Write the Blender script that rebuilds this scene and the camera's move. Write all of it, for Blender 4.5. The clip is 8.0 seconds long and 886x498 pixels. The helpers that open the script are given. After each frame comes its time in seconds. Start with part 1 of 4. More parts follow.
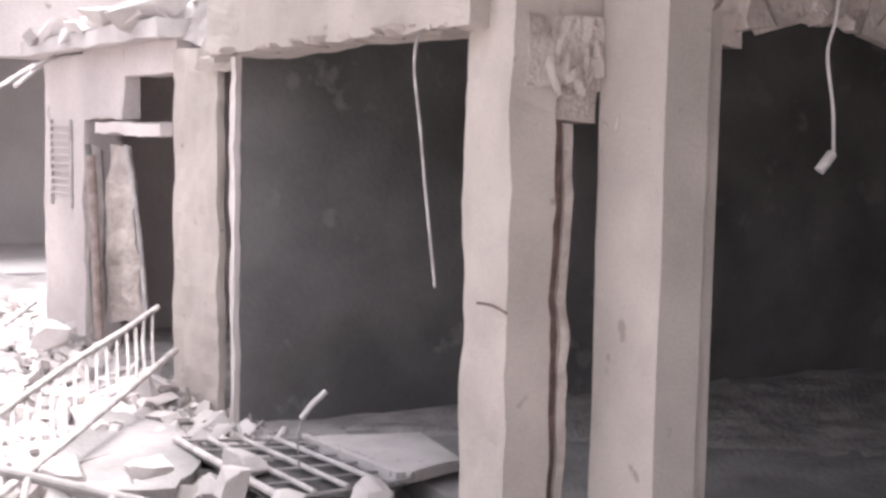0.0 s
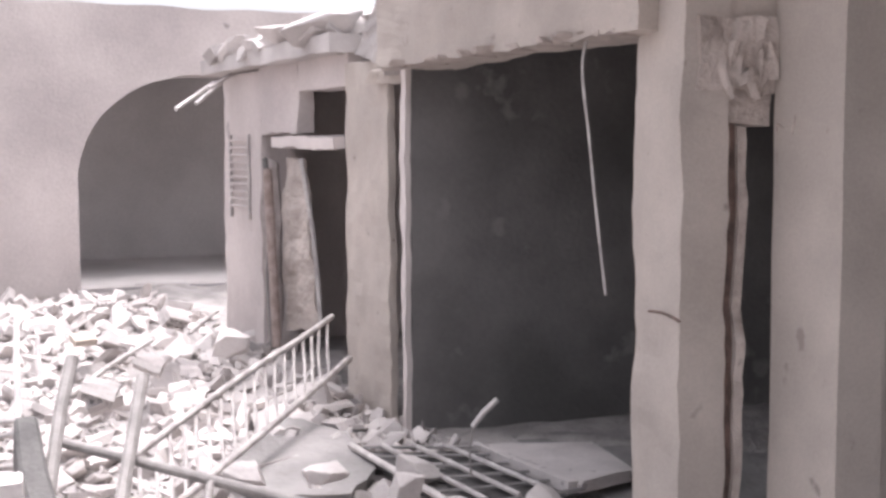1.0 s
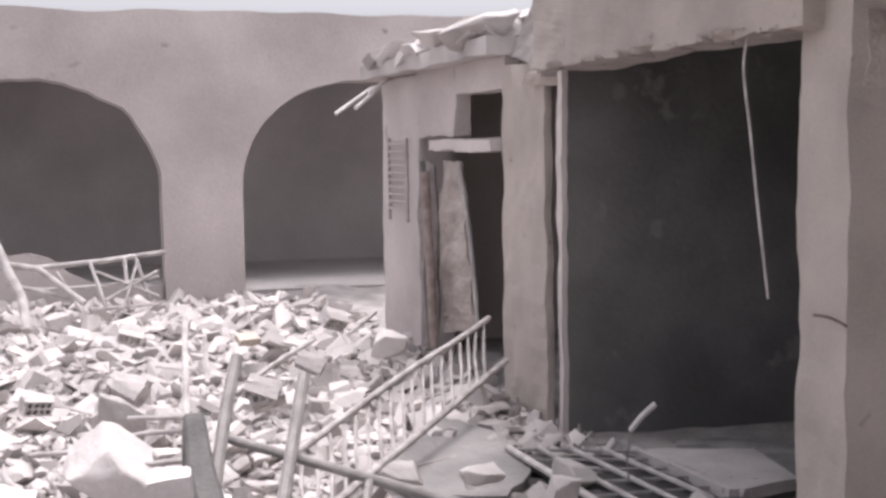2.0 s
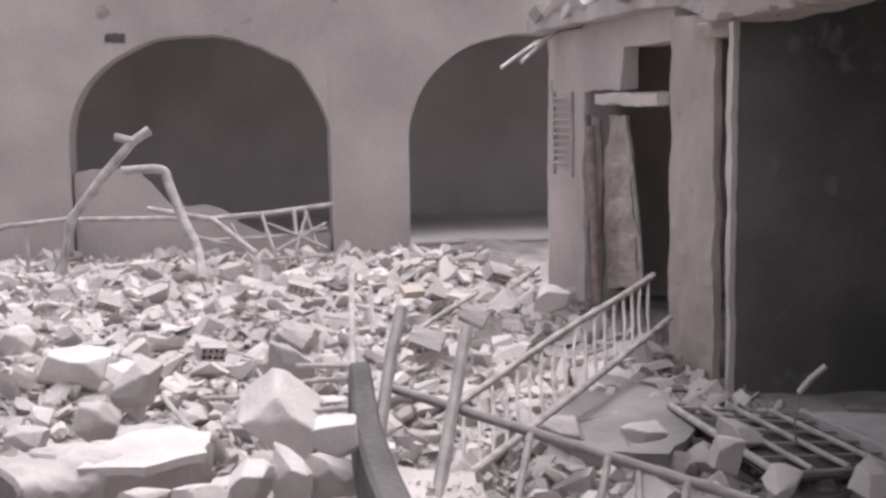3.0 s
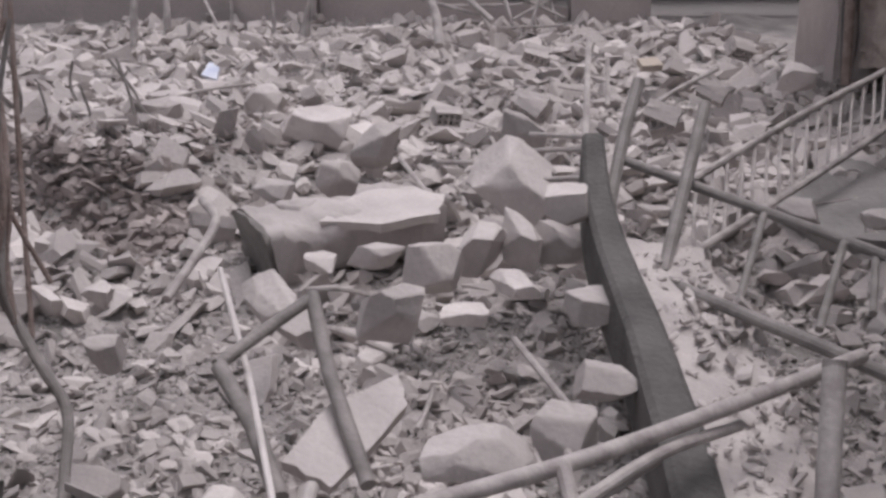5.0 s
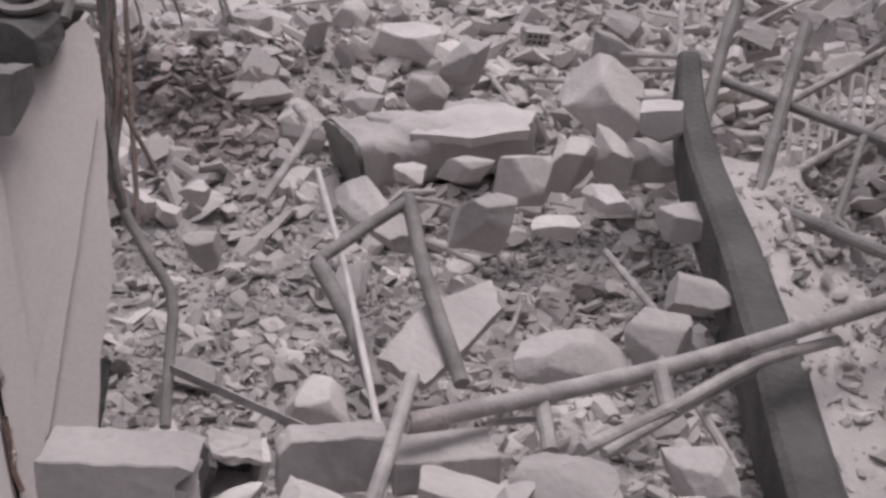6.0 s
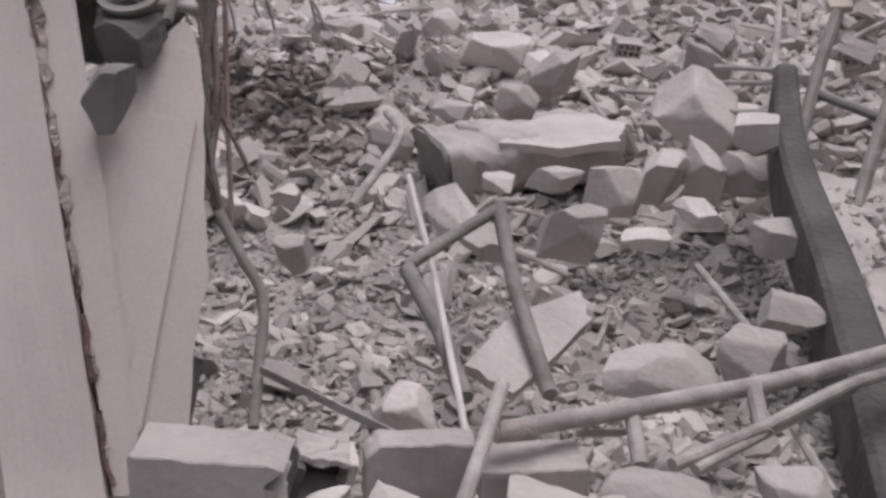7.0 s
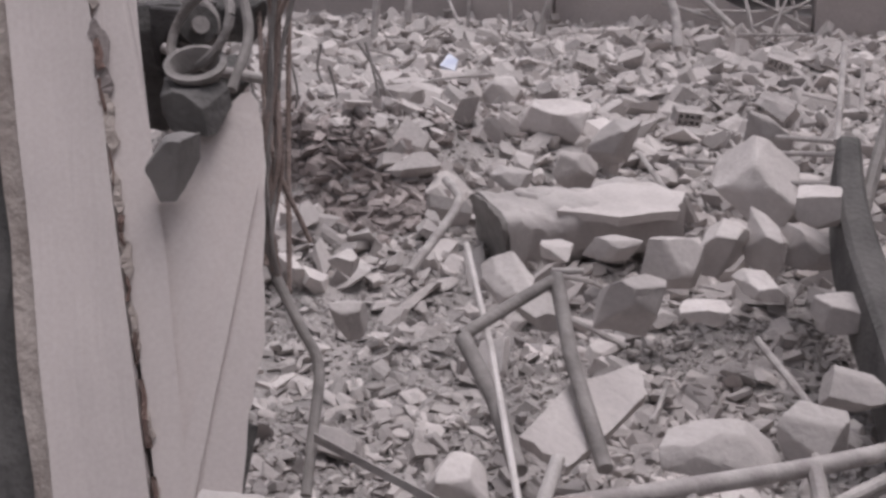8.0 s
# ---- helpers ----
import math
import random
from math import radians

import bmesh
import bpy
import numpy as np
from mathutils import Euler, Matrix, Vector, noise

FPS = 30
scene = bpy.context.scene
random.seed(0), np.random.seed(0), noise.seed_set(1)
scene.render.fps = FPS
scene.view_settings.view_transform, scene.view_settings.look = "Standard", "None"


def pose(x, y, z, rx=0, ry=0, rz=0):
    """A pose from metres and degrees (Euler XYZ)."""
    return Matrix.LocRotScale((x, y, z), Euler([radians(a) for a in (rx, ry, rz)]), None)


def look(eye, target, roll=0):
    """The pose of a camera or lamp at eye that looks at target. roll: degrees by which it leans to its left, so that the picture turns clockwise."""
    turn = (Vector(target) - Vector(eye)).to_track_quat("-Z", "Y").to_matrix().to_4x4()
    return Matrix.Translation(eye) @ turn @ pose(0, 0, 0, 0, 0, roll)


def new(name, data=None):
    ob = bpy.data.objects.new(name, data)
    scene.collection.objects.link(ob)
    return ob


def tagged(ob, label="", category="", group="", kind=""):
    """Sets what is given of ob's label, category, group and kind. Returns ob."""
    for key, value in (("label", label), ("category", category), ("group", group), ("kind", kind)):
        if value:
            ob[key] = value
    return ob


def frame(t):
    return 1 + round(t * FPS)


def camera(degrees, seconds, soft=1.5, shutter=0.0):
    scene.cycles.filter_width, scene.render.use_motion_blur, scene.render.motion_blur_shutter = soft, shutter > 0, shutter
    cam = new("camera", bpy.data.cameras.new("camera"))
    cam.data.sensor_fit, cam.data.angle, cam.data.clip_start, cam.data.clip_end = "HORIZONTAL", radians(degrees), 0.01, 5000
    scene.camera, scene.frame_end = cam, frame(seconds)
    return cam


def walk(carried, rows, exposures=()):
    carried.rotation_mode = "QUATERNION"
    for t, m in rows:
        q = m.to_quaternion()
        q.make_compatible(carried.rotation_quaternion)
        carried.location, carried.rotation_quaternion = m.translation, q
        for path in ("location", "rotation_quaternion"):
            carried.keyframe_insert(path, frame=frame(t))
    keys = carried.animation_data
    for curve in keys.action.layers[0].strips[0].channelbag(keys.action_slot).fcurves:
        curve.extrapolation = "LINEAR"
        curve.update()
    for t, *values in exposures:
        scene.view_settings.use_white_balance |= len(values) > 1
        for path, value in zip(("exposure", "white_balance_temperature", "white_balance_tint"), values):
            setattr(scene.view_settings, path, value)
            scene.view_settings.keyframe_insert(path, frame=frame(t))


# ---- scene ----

cam = camera(40.0, 8.0, soft=3.0)
PATH = [
    (0.0, pose(-0.2243, -0.1710, 1.8272, 84.85, -1.10, -1.72)),
    (0.5, pose(-0.2243, -0.1710, 1.8272, 85.10, -0.15, 1.82)),
    (1.0, pose(-0.2243, -0.1710, 1.8272, 85.18, 0.15, 6.17)),
    (2.3, pose(-0.2243, -0.1710, 1.8272, 85.30, 0.60, 15.62)),
    (2.5, pose(-0.2243, -0.1710, 1.8272, 85.15, 0.40, 17.15)),
    (3.0, pose(-0.2243, -0.1710, 1.8272, 83.30, 0.80, 21.22)),
    (3.5, pose(-0.2243, -0.1710, 1.8272, 80.90, 0.82, 24.15)),
    (4.0, pose(-0.2243, -0.1710, 1.8272, 77.29, 0.20, 27.46)),
    (4.5, pose(-0.2243, -0.1710, 1.8272, 75.33, 0.56, 29.60)),
    (5.0, pose(-0.2283, -0.1936, 1.8099, 72.80, 0.42, 32.31)),
    (5.2, pose(-0.2342, -0.2085, 1.7949, 72.03, 0.30, 33.28)),
    (6.3, pose(-0.3063, -0.2982, 1.6860, 69.18, -0.39, 36.84)),
    (6.5, pose(-0.3150, -0.2986, 1.6823, 68.85, -0.27, 37.59)),
    (7.0, pose(-0.3270, -0.2962, 1.6899, 70.37, -0.55, 39.86)),
    (7.5, pose(-0.3292, -0.2932, 1.6995, 71.51, -0.07, 40.92)),
    (8.0, pose(-0.3361, -0.2880, 1.7141, 73.20, -0.71, 42.72)),
]
walk(cam, PATH, [(0, 1.8, 6300, 18), (0.5, 1.58, 6300, 18), (1.0, 1.22, 6300, 18), (2.5, 0.48, 6300, 18), (3.5, -0.05, 6300, 19), (4.5, -0.5, 6300, 19), (6.5, -0.66, 6300, 19), (8.0, -0.62, 6300, 19)])
# overcast daylight, thick with dust
world = bpy.data.worlds.new("world")
scene.world = world
world.use_nodes = True
wn = world.node_tree.nodes
sky = wn.new("ShaderNodeTexSky")
sky.sky_type, sky.sun_disc = "NISHITA", False
sky.sun_elevation, sky.sun_rotation = radians(80), radians(18)
sky.air_density, sky.dust_density = 1.0, 6.0
pale = wn.new("ShaderNodeHueSaturation")
pale.inputs["Saturation"].default_value, pale.inputs["Value"].default_value = 0.15, 1.05
world.node_tree.links.new(sky.outputs[0], pale.inputs["Color"])
world.node_tree.links.new(pale.outputs[0], wn["Background"].inputs[0])
wn["Background"].inputs[1].default_value = 0.163
sun = new("sun", bpy.data.lights.new("sun", "SUN"))
sun.data.energy, sun.data.angle, sun.data.color = 1.55, radians(34), (1.0, 0.95, 0.9)
sun.matrix_world = look((0.5, 1.5, 9.0), (0, 0, 0))


# ---- materials ----
def material(name, base, other, rough=0.9, metal=0.0, grain=60.0, stain=1.6, relief=0.35, island=0.0, spot=None, spots=0.62):
    """Dusty surface: fine grain, large stains, optional dark spots, bump."""
    m = bpy.data.materials.new(name)
    m.use_nodes = True
    n, l = m.node_tree.nodes, m.node_tree.links
    shader = n["Principled BSDF"]
    shader.inputs["Roughness"].default_value, shader.inputs["Metallic"].default_value = rough, metal
    where = n.new("ShaderNodeNewGeometry")
    big = n.new("ShaderNodeTexNoise")
    big.inputs["Scale"].default_value, big.inputs["Detail"].default_value = stain, 7
    fine = n.new("ShaderNodeTexNoise")
    fine.inputs["Scale"].default_value, fine.inputs["Detail"].default_value = grain, 5
    for tex in (big, fine):
        l.new(where.outputs["Position"], tex.inputs["Vector"])
    ramp = n.new("ShaderNodeValToRGB")
    ramp.color_ramp.elements[0].position, ramp.color_ramp.elements[1].position = 0.36, 0.64
    ramp.color_ramp.elements[0].color, ramp.color_ramp.elements[1].color = (*other, 1), (*base, 1)
    l.new(big.outputs[0], ramp.inputs[0])
    mix = n.new("ShaderNodeMix")
    mix.data_type, mix.blend_type = "RGBA", "OVERLAY"
    mix.inputs[0].default_value = 0.13
    l.new(ramp.outputs[0], mix.inputs[6])
    l.new(fine.outputs[0], mix.inputs[7])
    out = mix.outputs[2]
    if spot:
        sp = n.new("ShaderNodeTexNoise")
        sp.inputs["Scale"].default_value, sp.inputs["Detail"].default_value = stain * 3.1, 9
        l.new(where.outputs["Position"], sp.inputs["Vector"])
        cut = n.new("ShaderNodeValToRGB")
        cut.color_ramp.elements[0].position, cut.color_ramp.elements[1].position = spots, spots + 0.06
        l.new(sp.outputs[0], cut.inputs[0])
        over = n.new("ShaderNodeMix")
        over.data_type = "RGBA"
        l.new(cut.outputs[0], over.inputs[0])
        l.new(out, over.inputs[6])
        over.inputs[7].default_value = (*spot, 1)
        out = over.outputs[2]
    if island:
        hsv = n.new("ShaderNodeHueSaturation")
        span = n.new("ShaderNodeMapRange")
        span.inputs[3].default_value, span.inputs[4].default_value = 1 - island, 1 + island * 0.6
        info = n.new("ShaderNodeObjectInfo")
        add = n.new("ShaderNodeMath")
        add.operation = "ADD"
        frac = n.new("ShaderNodeMath")
        frac.operation = "FRACT"
        l.new(where.outputs["Random Per Island"], add.inputs[0])
        l.new(info.outputs["Random"], add.inputs[1])
        l.new(add.outputs[0], frac.inputs[0])
        l.new(frac.outputs[0], span.inputs[0])
        l.new(span.outputs[0], hsv.inputs["Value"])
        l.new(out, hsv.inputs["Color"])
        out = hsv.outputs[0]
    l.new(out, shader.inputs["Base Color"])
    bump = n.new("ShaderNodeBump")
    bump.inputs["Strength"].default_value, bump.inputs["Distance"].default_value = relief, 0.02
    l.new(fine.outputs[0], bump.inputs["Height"])
    l.new(bump.outputs[0], shader.inputs["Normal"])
    return m


CONCRETE = material("dusty_concrete", (0.58, 0.54, 0.52), (0.46, 0.425, 0.41), grain=45, stain=3.0, relief=0.22, island=0.22)
RUBBLE = material("crushed_rubble", (0.58, 0.54, 0.52), (0.44, 0.405, 0.39), grain=40, stain=2.2, relief=0.3, island=0.28)
FINES = material("crushed_fines", (0.49, 0.455, 0.44), (0.35, 0.325, 0.312), grain=40, stain=2.6, relief=0.3, island=0.34)
DUST = material("dust_ground", (0.40, 0.37, 0.355), (0.25, 0.235, 0.225), grain=26, stain=3.5, relief=1.0)
GRIT = material("bay_floor", (0.33, 0.31, 0.30), (0.20, 0.19, 0.185), grain=26, stain=2.0, relief=0.6)
PLASTER = material("pale_plaster", (0.46, 0.408, 0.365), (0.375, 0.332, 0.298), grain=70, stain=2.2, relief=0.15, spot=(0.27, 0.235, 0.208), spots=0.66)
ROUGH = material("broken_plaster", (0.50, 0.44, 0.40), (0.34, 0.29, 0.26), grain=30, stain=6, relief=1.0)
WALL = material("arcade_plaster", (0.56, 0.505, 0.48), (0.42, 0.375, 0.36), grain=30, stain=0.9, relief=0.3, spot=(0.30, 0.265, 0.25), spots=0.68)
# Base kept dark to hold the shade inside the bays and wing.
INNER_DARK = material("darkened_inner_wall", (0.19, 0.18, 0.174), (0.10, 0.096, 0.093), grain=30, stain=1.1, relief=0.3, spot=(0.205, 0.195, 0.188), spots=0.62)
GALLERY = material("gallery_plaster", (0.50, 0.475, 0.465), (0.38, 0.36, 0.35), grain=30, stain=0.7, relief=0.2)
WHITE = material("white_plaster", (0.61, 0.55, 0.525), (0.53, 0.478, 0.458), grain=80, stain=1.8, relief=0.05, spot=(0.44, 0.385, 0.365), spots=0.70)
RAIL = material("dusty_steel", (0.50, 0.47, 0.45), (0.32, 0.29, 0.28), rough=0.7, grain=50, stain=9, relief=0.3)
IRON = material("dusty_iron", (0.30, 0.278, 0.266), (0.20, 0.184, 0.176), rough=0.75, grain=50, stain=9, relief=0.3)
REBAR = material("rusty_steel", (0.30, 0.24, 0.22), (0.20, 0.15, 0.13), rough=0.8, grain=90, stain=14, relief=0.5)
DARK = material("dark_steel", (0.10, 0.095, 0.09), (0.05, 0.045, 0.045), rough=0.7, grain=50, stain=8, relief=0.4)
# Dark tone also holds painted shade: stringer side, recess stones, tile, vent.
STRINGER = material("dark_shaded_concrete", (0.14, 0.133, 0.128), (0.09, 0.086, 0.083), grain=40, stain=5, relief=0.5)
CRACK = material("exposed_brick", (0.20, 0.13, 0.11), (0.10, 0.07, 0.06), grain=40, stain=12, relief=1.0)
EARTH = material("broken_brickwork", (0.37, 0.325, 0.31), (0.25, 0.215, 0.205), grain=40, stain=6, relief=0.6, island=0.35)
PALE = material("settled_dust", (0.56, 0.52, 0.50), (0.46, 0.425, 0.41), grain=55, stain=5, relief=0.3, spot=(0.33, 0.30, 0.29), spots=0.64)
END_SHADE = material("shaded_end_concrete", (0.25, 0.235, 0.222), (0.17, 0.158, 0.15), grain=60, stain=7, relief=0.4)
CABLE = material("pale_cable", (0.66, 0.62, 0.60), (0.50, 0.47, 0.45), rough=0.6, grain=60, stain=8, relief=0.2)
OCHRE = material("ochre_tile", (0.50, 0.435, 0.37), (0.45, 0.39, 0.335), grain=40, stain=4)
BLUE = material("pale_plastic", (0.75, 0.78, 0.85), (0.55, 0.60, 0.75), rough=0.25, grain=30, stain=6, relief=0.1)


# ---- builders ----
def mesh_of(name, bm, mat):
    me = bpy.data.meshes.new(name)
    bm.normal_update()
    bm.to_mesh(me)
    bm.free()
    me.materials.append(mat)
    return me


def soften(me, angle=32):
    for p in me.polygons:
        p.use_smooth = True
    me.set_sharp_from_angle(angle=radians(angle))


def part(name, bm, mat, parent=None, label="", smooth=False):
    ob = new(name, mesh_of(name, bm, mat))
    ob.parent = parent
    if smooth:
        soften(ob.data)
    return tagged(ob, label)


def thing(name, label, category, at=(0, 0, 0), group="", kind=""):
    ob = new(name)
    ob.location = at
    ob.empty_display_size = 0.1
    return tagged(ob, label, category, group, kind)


def prism(bm, pts, z0, z1):
    """Upright prism over a plan polygon."""
    low = [bm.verts.new((x, y, z0)) for x, y in pts]
    top = [bm.verts.new((x, y, z1)) for x, y in pts]
    bm.faces.new(top)
    bm.faces.new(low[::-1])
    k = len(pts)
    for i in range(k):
        bm.faces.new((low[i], low[(i + 1) % k], top[(i + 1) % k], top[i]))
    bmesh.ops.recalc_face_normals(bm, faces=bm.faces)
    return bm


def block(sx, sy, sz, m=None, cuts=0, wear=0.0, seed=0, bevel=0.0):
    """Box on its base, with cut and jittered faces and worn edges."""
    bm = bmesh.new()
    bmesh.ops.create_cube(bm, size=1, matrix=Matrix.Translation((0, 0, sz / 2)) @ Matrix.Diagonal((sx, sy, sz, 1)))
    if bevel:
        bmesh.ops.bevel(bm, geom=bm.edges[:], offset=bevel, segments=2, affect="EDGES")
    if cuts:
        bmesh.ops.subdivide_edges(bm, edges=bm.edges[:], cuts=cuts, use_grid_fill=True)
    if wear:
        for v in bm.verts:
            p = v.co * (2.2 / max(sx, sy, sz)) + Vector((seed * 3.7, seed * 1.3, 0))
            v.co += (noise.noise_vector(p * 2) * 0.5 + noise.noise_vector(p * 5.1) * 0.6) * wear
    if m:
        bm.transform(m)
    return bm


def hull(sx, sy, sz, seed, count=16, boxy=0.7):
    """Angular broken piece: a sheared box with corners and edges cut away."""
    r = random.Random(seed)
    bm = bmesh.new()
    bmesh.ops.create_cube(bm, size=1)
    for _ in range(max(4, count // 2)):
        way = Vector([r.choice((-1, 1)) * r.uniform(0.1, 1) for _ in range(3)])
        if r.random() < 0.3:
            way[r.randrange(3)] *= 0.15
        way.normalize()
        reach = sum(abs(c) for c in way) / 2
        at = way * reach * r.uniform(0.30 + 0.28 * boxy, 0.62 + 0.22 * boxy)
        bmesh.ops.bisect_plane(bm, geom=bm.verts[:] + bm.edges[:] + bm.faces[:], plane_co=at, plane_no=way, clear_outer=True)
        rim = [e for e in bm.edges if e.is_boundary]
        if rim:
            bmesh.ops.holes_fill(bm, edges=rim)
    skew = Matrix.Identity(4)
    for i, j in ((0, 1), (0, 2), (1, 2), (1, 0)):
        skew[i][j] = r.uniform(-0.3, 0.3)
    bm.transform(Matrix.Diagonal((sx, sy, sz, 1)) @ skew)
    bmesh.ops.recalc_face_normals(bm, faces=bm.faces)
    return bm


def lump(sx, sy, sz, seed, count=18, boxy=0.75, wear=0.05):
    """A large broken piece with flat faces, chipped edges and rough skin."""
    bm = hull(sx, sy, sz, seed, count, boxy)
    small, size = min(sx, sy, sz), max(sx, sy, sz)
    bmesh.ops.bevel(bm, geom=bm.edges[:], offset=small * 0.03, segments=1, affect="EDGES", clamp_overlap=True)
    bmesh.ops.triangulate(bm, faces=bm.faces)
    for _ in range(3):
        long = [e for e in bm.edges if e.calc_length() > size * 0.11]
        if long:
            bmesh.ops.subdivide_edges(bm, edges=long, cuts=1)
            bmesh.ops.triangulate(bm, faces=[f for f in bm.faces if len(f.verts) > 3])
    for v in bm.verts:
        p = v.co * (4.0 / size) + Vector((seed, 0, seed * 2))
        v.co += (noise.noise_vector(p) * 0.45 + 0.5 * noise.noise_vector(p * 3.1) + 0.3 * noise.noise_vector(p * 7.7)) * size * wear * 0.30
    return bm


def tube(points, r, sides=10, bm=None, taper=1.0, cap=True):
    """Round bar along a polyline."""
    bm = bm or bmesh.new()
    pts = [Vector(p) for p in points]
    rings = []
    for i, p in enumerate(pts):
        d = (pts[min(i + 1, len(pts) - 1)] - pts[max(i - 1, 0)]).normalized()
        a = d.cross(Vector((0.3, 0.2, 0.93))).normalized()
        b = d.cross(a)
        k = r * (1 + (taper - 1) * i / max(1, len(pts) - 1))
        rings.append([bm.verts.new(p + (a * math.cos(2 * math.pi * j / sides) + b * math.sin(2 * math.pi * j / sides)) * k) for j in range(sides)])
    for u, v in zip(rings, rings[1:]):
        for j in range(sides):
            bm.faces.new((u[j], u[(j + 1) % sides], v[(j + 1) % sides], v[j]))
    if cap:
        bm.faces.new(rings[0][::-1])
        bm.faces.new(rings[-1])
    return bm


def bend(points, steps=6):
    """Smooth curve through points."""
    p = [Vector(q) for q in points]
    p = [p[0] * 2 - p[1]] + p + [p[-1] * 2 - p[-2]]
    out = []
    for a, b, c, d in zip(p, p[1:], p[2:], p[3:]):
        for k in range(steps):
            t = k / steps
            out.append(0.5 * (2 * b + (c - a) * t + (2 * a - 5 * b + 4 * c - d) * t * t + (3 * b - a - 3 * c + d) * t ** 3))
    return out + [p[-2]]


def ground_height(x, y):
    r = math.hypot(x, y)
    h = float(np.interp(r, [0, 4.6, 7, 12, 14, 20], [-0.32, -0.27, 0.06, 0.16, 0.18, 0.15]))
    # the steep bank at the back left
    edge = y - 4.12 - 0.12 * noise.noise(Vector((x * 2.3, 0, 9)))
    side = min(1.0, max(0.0, (-4.45 - x) / 0.7))
    h += 0.40 * side / (1 + math.exp(-edge / 0.06)) * math.exp(-max(0.0, edge) / 2.2)
    calm = 0.3 if x > -1.2 else 1.0
    h += calm * (0.07 * noise.noise(Vector((x * 0.9, y * 0.9, 3))) + 0.035 * noise.noise(Vector((x * 3, y * 3, 7))))
    return h


# ---- ground ----
def build_ground():
    xs = [-900, -60, -20] + [-12 + 0.12 * i for i in range(125)] + [8, 20, 60, 900]
    ys = [-900, -60, -10, -3] + [-1 + 0.12 * i for i in range(135)] + [20, 60, 900]
    bm = bmesh.new()
    grid = []
    for y in ys:
        row = []
        for x in xs:
            near = -12.5 < x < 4 and -2 < y < 16
            z = ground_height(x, y) if near else 0.0
            if near:
                z += 0.025 * noise.noise(Vector((x * 9, y * 9, 1)))
            row.append(bm.verts.new((x, y, z)))
        grid.append(row)
    for a, b in zip(grid, grid[1:]):
        for i in range(len(xs) - 1):
            bm.faces.new((a[i], a[i + 1], b[i + 1], b[i]))
    ob = part("ground", bm, DUST)
    return tagged(ob, "grey dusty ground strewn with crushed concrete", "ground", kind="structure")


build_ground()

# ---- arcade at the far side of the court ----
ARC0, ARC_A, ARC_B = Vector((-5.94, 12.28, 0)), Vector((0.866, 0.5, 0)), Vector((-0.5, 0.866, 0))
BAY, PIER, SPRING, CROWN, TOP, THICK = 3.70, 0.88, 1.42, 2.64, 3.37, 0.55


def arc_point(s, d, z):
    return ARC0 + ARC_A * s + ARC_B * d + Vector((0, 0, z))


def build_arcade():
    bm = bmesh.new()

    def col(s, low, top):
        return [bm.verts.new(arc_point(s, d, z)) for d, z in ((0, low), (0, top), (THICK, top), (THICK, low))]

    prev = None
    prof = []
    for k in range(-3, 3):
        c = k * BAY
        prof += [(c - PIER / 2, -0.3), (c, -0.3), (c + PIER / 2, -0.3)]
        half = (BAY - PIER) / 2
        mid = c + BAY / 2
        for i in range(33):
            a = math.pi * (1 - i / 32)
            prof.append((mid + half * math.cos(a) * 0.9999, SPRING + (CROWN - SPRING) * math.sin(a) ** 0.9))
    c = 3 * BAY
    prof += [(c - PIER / 2, -0.3), (c + PIER / 2, -0.3)]
    for s, low in prof:
        wob = 0.026 * noise.noise(Vector((s * 4, low * 3, 0))) + 0.016 * noise.noise(Vector((s * 11, low * 11, 4)))
        now = col(s + wob, low + wob, TOP + 0.05 * noise.noise(Vector((s * 1.3, 0, 5))))
        if prev:
            for i in range(4):
                j = (i + 1) % 4
                bm.faces.new((prev[i], prev[j], now[j], now[i]))
        prev = now
    bmesh.ops.recalc_face_normals(bm, faces=bm.faces)
    ob = part("wall_arcade", bm, WALL)
    tagged(ob, "long plastered masonry wall with round arches, dusty", "wall", kind="structure")

    def sheet(name, a, b, label, mat, low, high):
        bm = bmesh.new()
        pts = [arc_point(s, d, 0).xy for s, d in (a, (b[0], a[1]), b, (a[0], b[1]))]
        prism(bm, pts, low, high)
        return tagged(part(name, bm, mat), label, "wall", kind="structure")

    sheet("wall_gallery_back", (-12, 4.3), (12, 4.6), "dim grey back wall of the arcade gallery", GALLERY, -0.3, 3.1)
    # Gap between the two ceiling pieces is added to light the gallery.
    sheet("ceiling_gallery", (-12, THICK), (12, 1.0), "grey gallery ceiling with a gap added for light", GALLERY, 3.1, 3.3)
    sheet("ceiling_gallery_back", (-12, 1.7), (12, 4.6), "grey gallery ceiling with a gap added for light", GALLERY, 3.1, 3.3)
    sheet("wall_gallery_west", (-12, THICK), (-11.7, 5.2), "grey end wall of the gallery", GALLERY, -0.3, 3.42)
    sheet("wall_gallery_east", (11.7, THICK), (12, 5.2), "grey end wall of the gallery", GALLERY, -0.3, 3.42)
    f = sheet("floor_gallery", (-12, THICK), (12, 5.2), "pale dusty gallery floor", GALLERY, -0.3, 0.22)
    f["category"] = "floor"
    return ob


build_arcade()

# ---- ruined house with the open bays ----
U, N = Vector((-0.40, 0.9165, 0)), Vector((0.9165, 0.40, 0))
D0, E0 = Vector((0.184, 4.597, 0)), Vector((0.735, 4.342, 0))


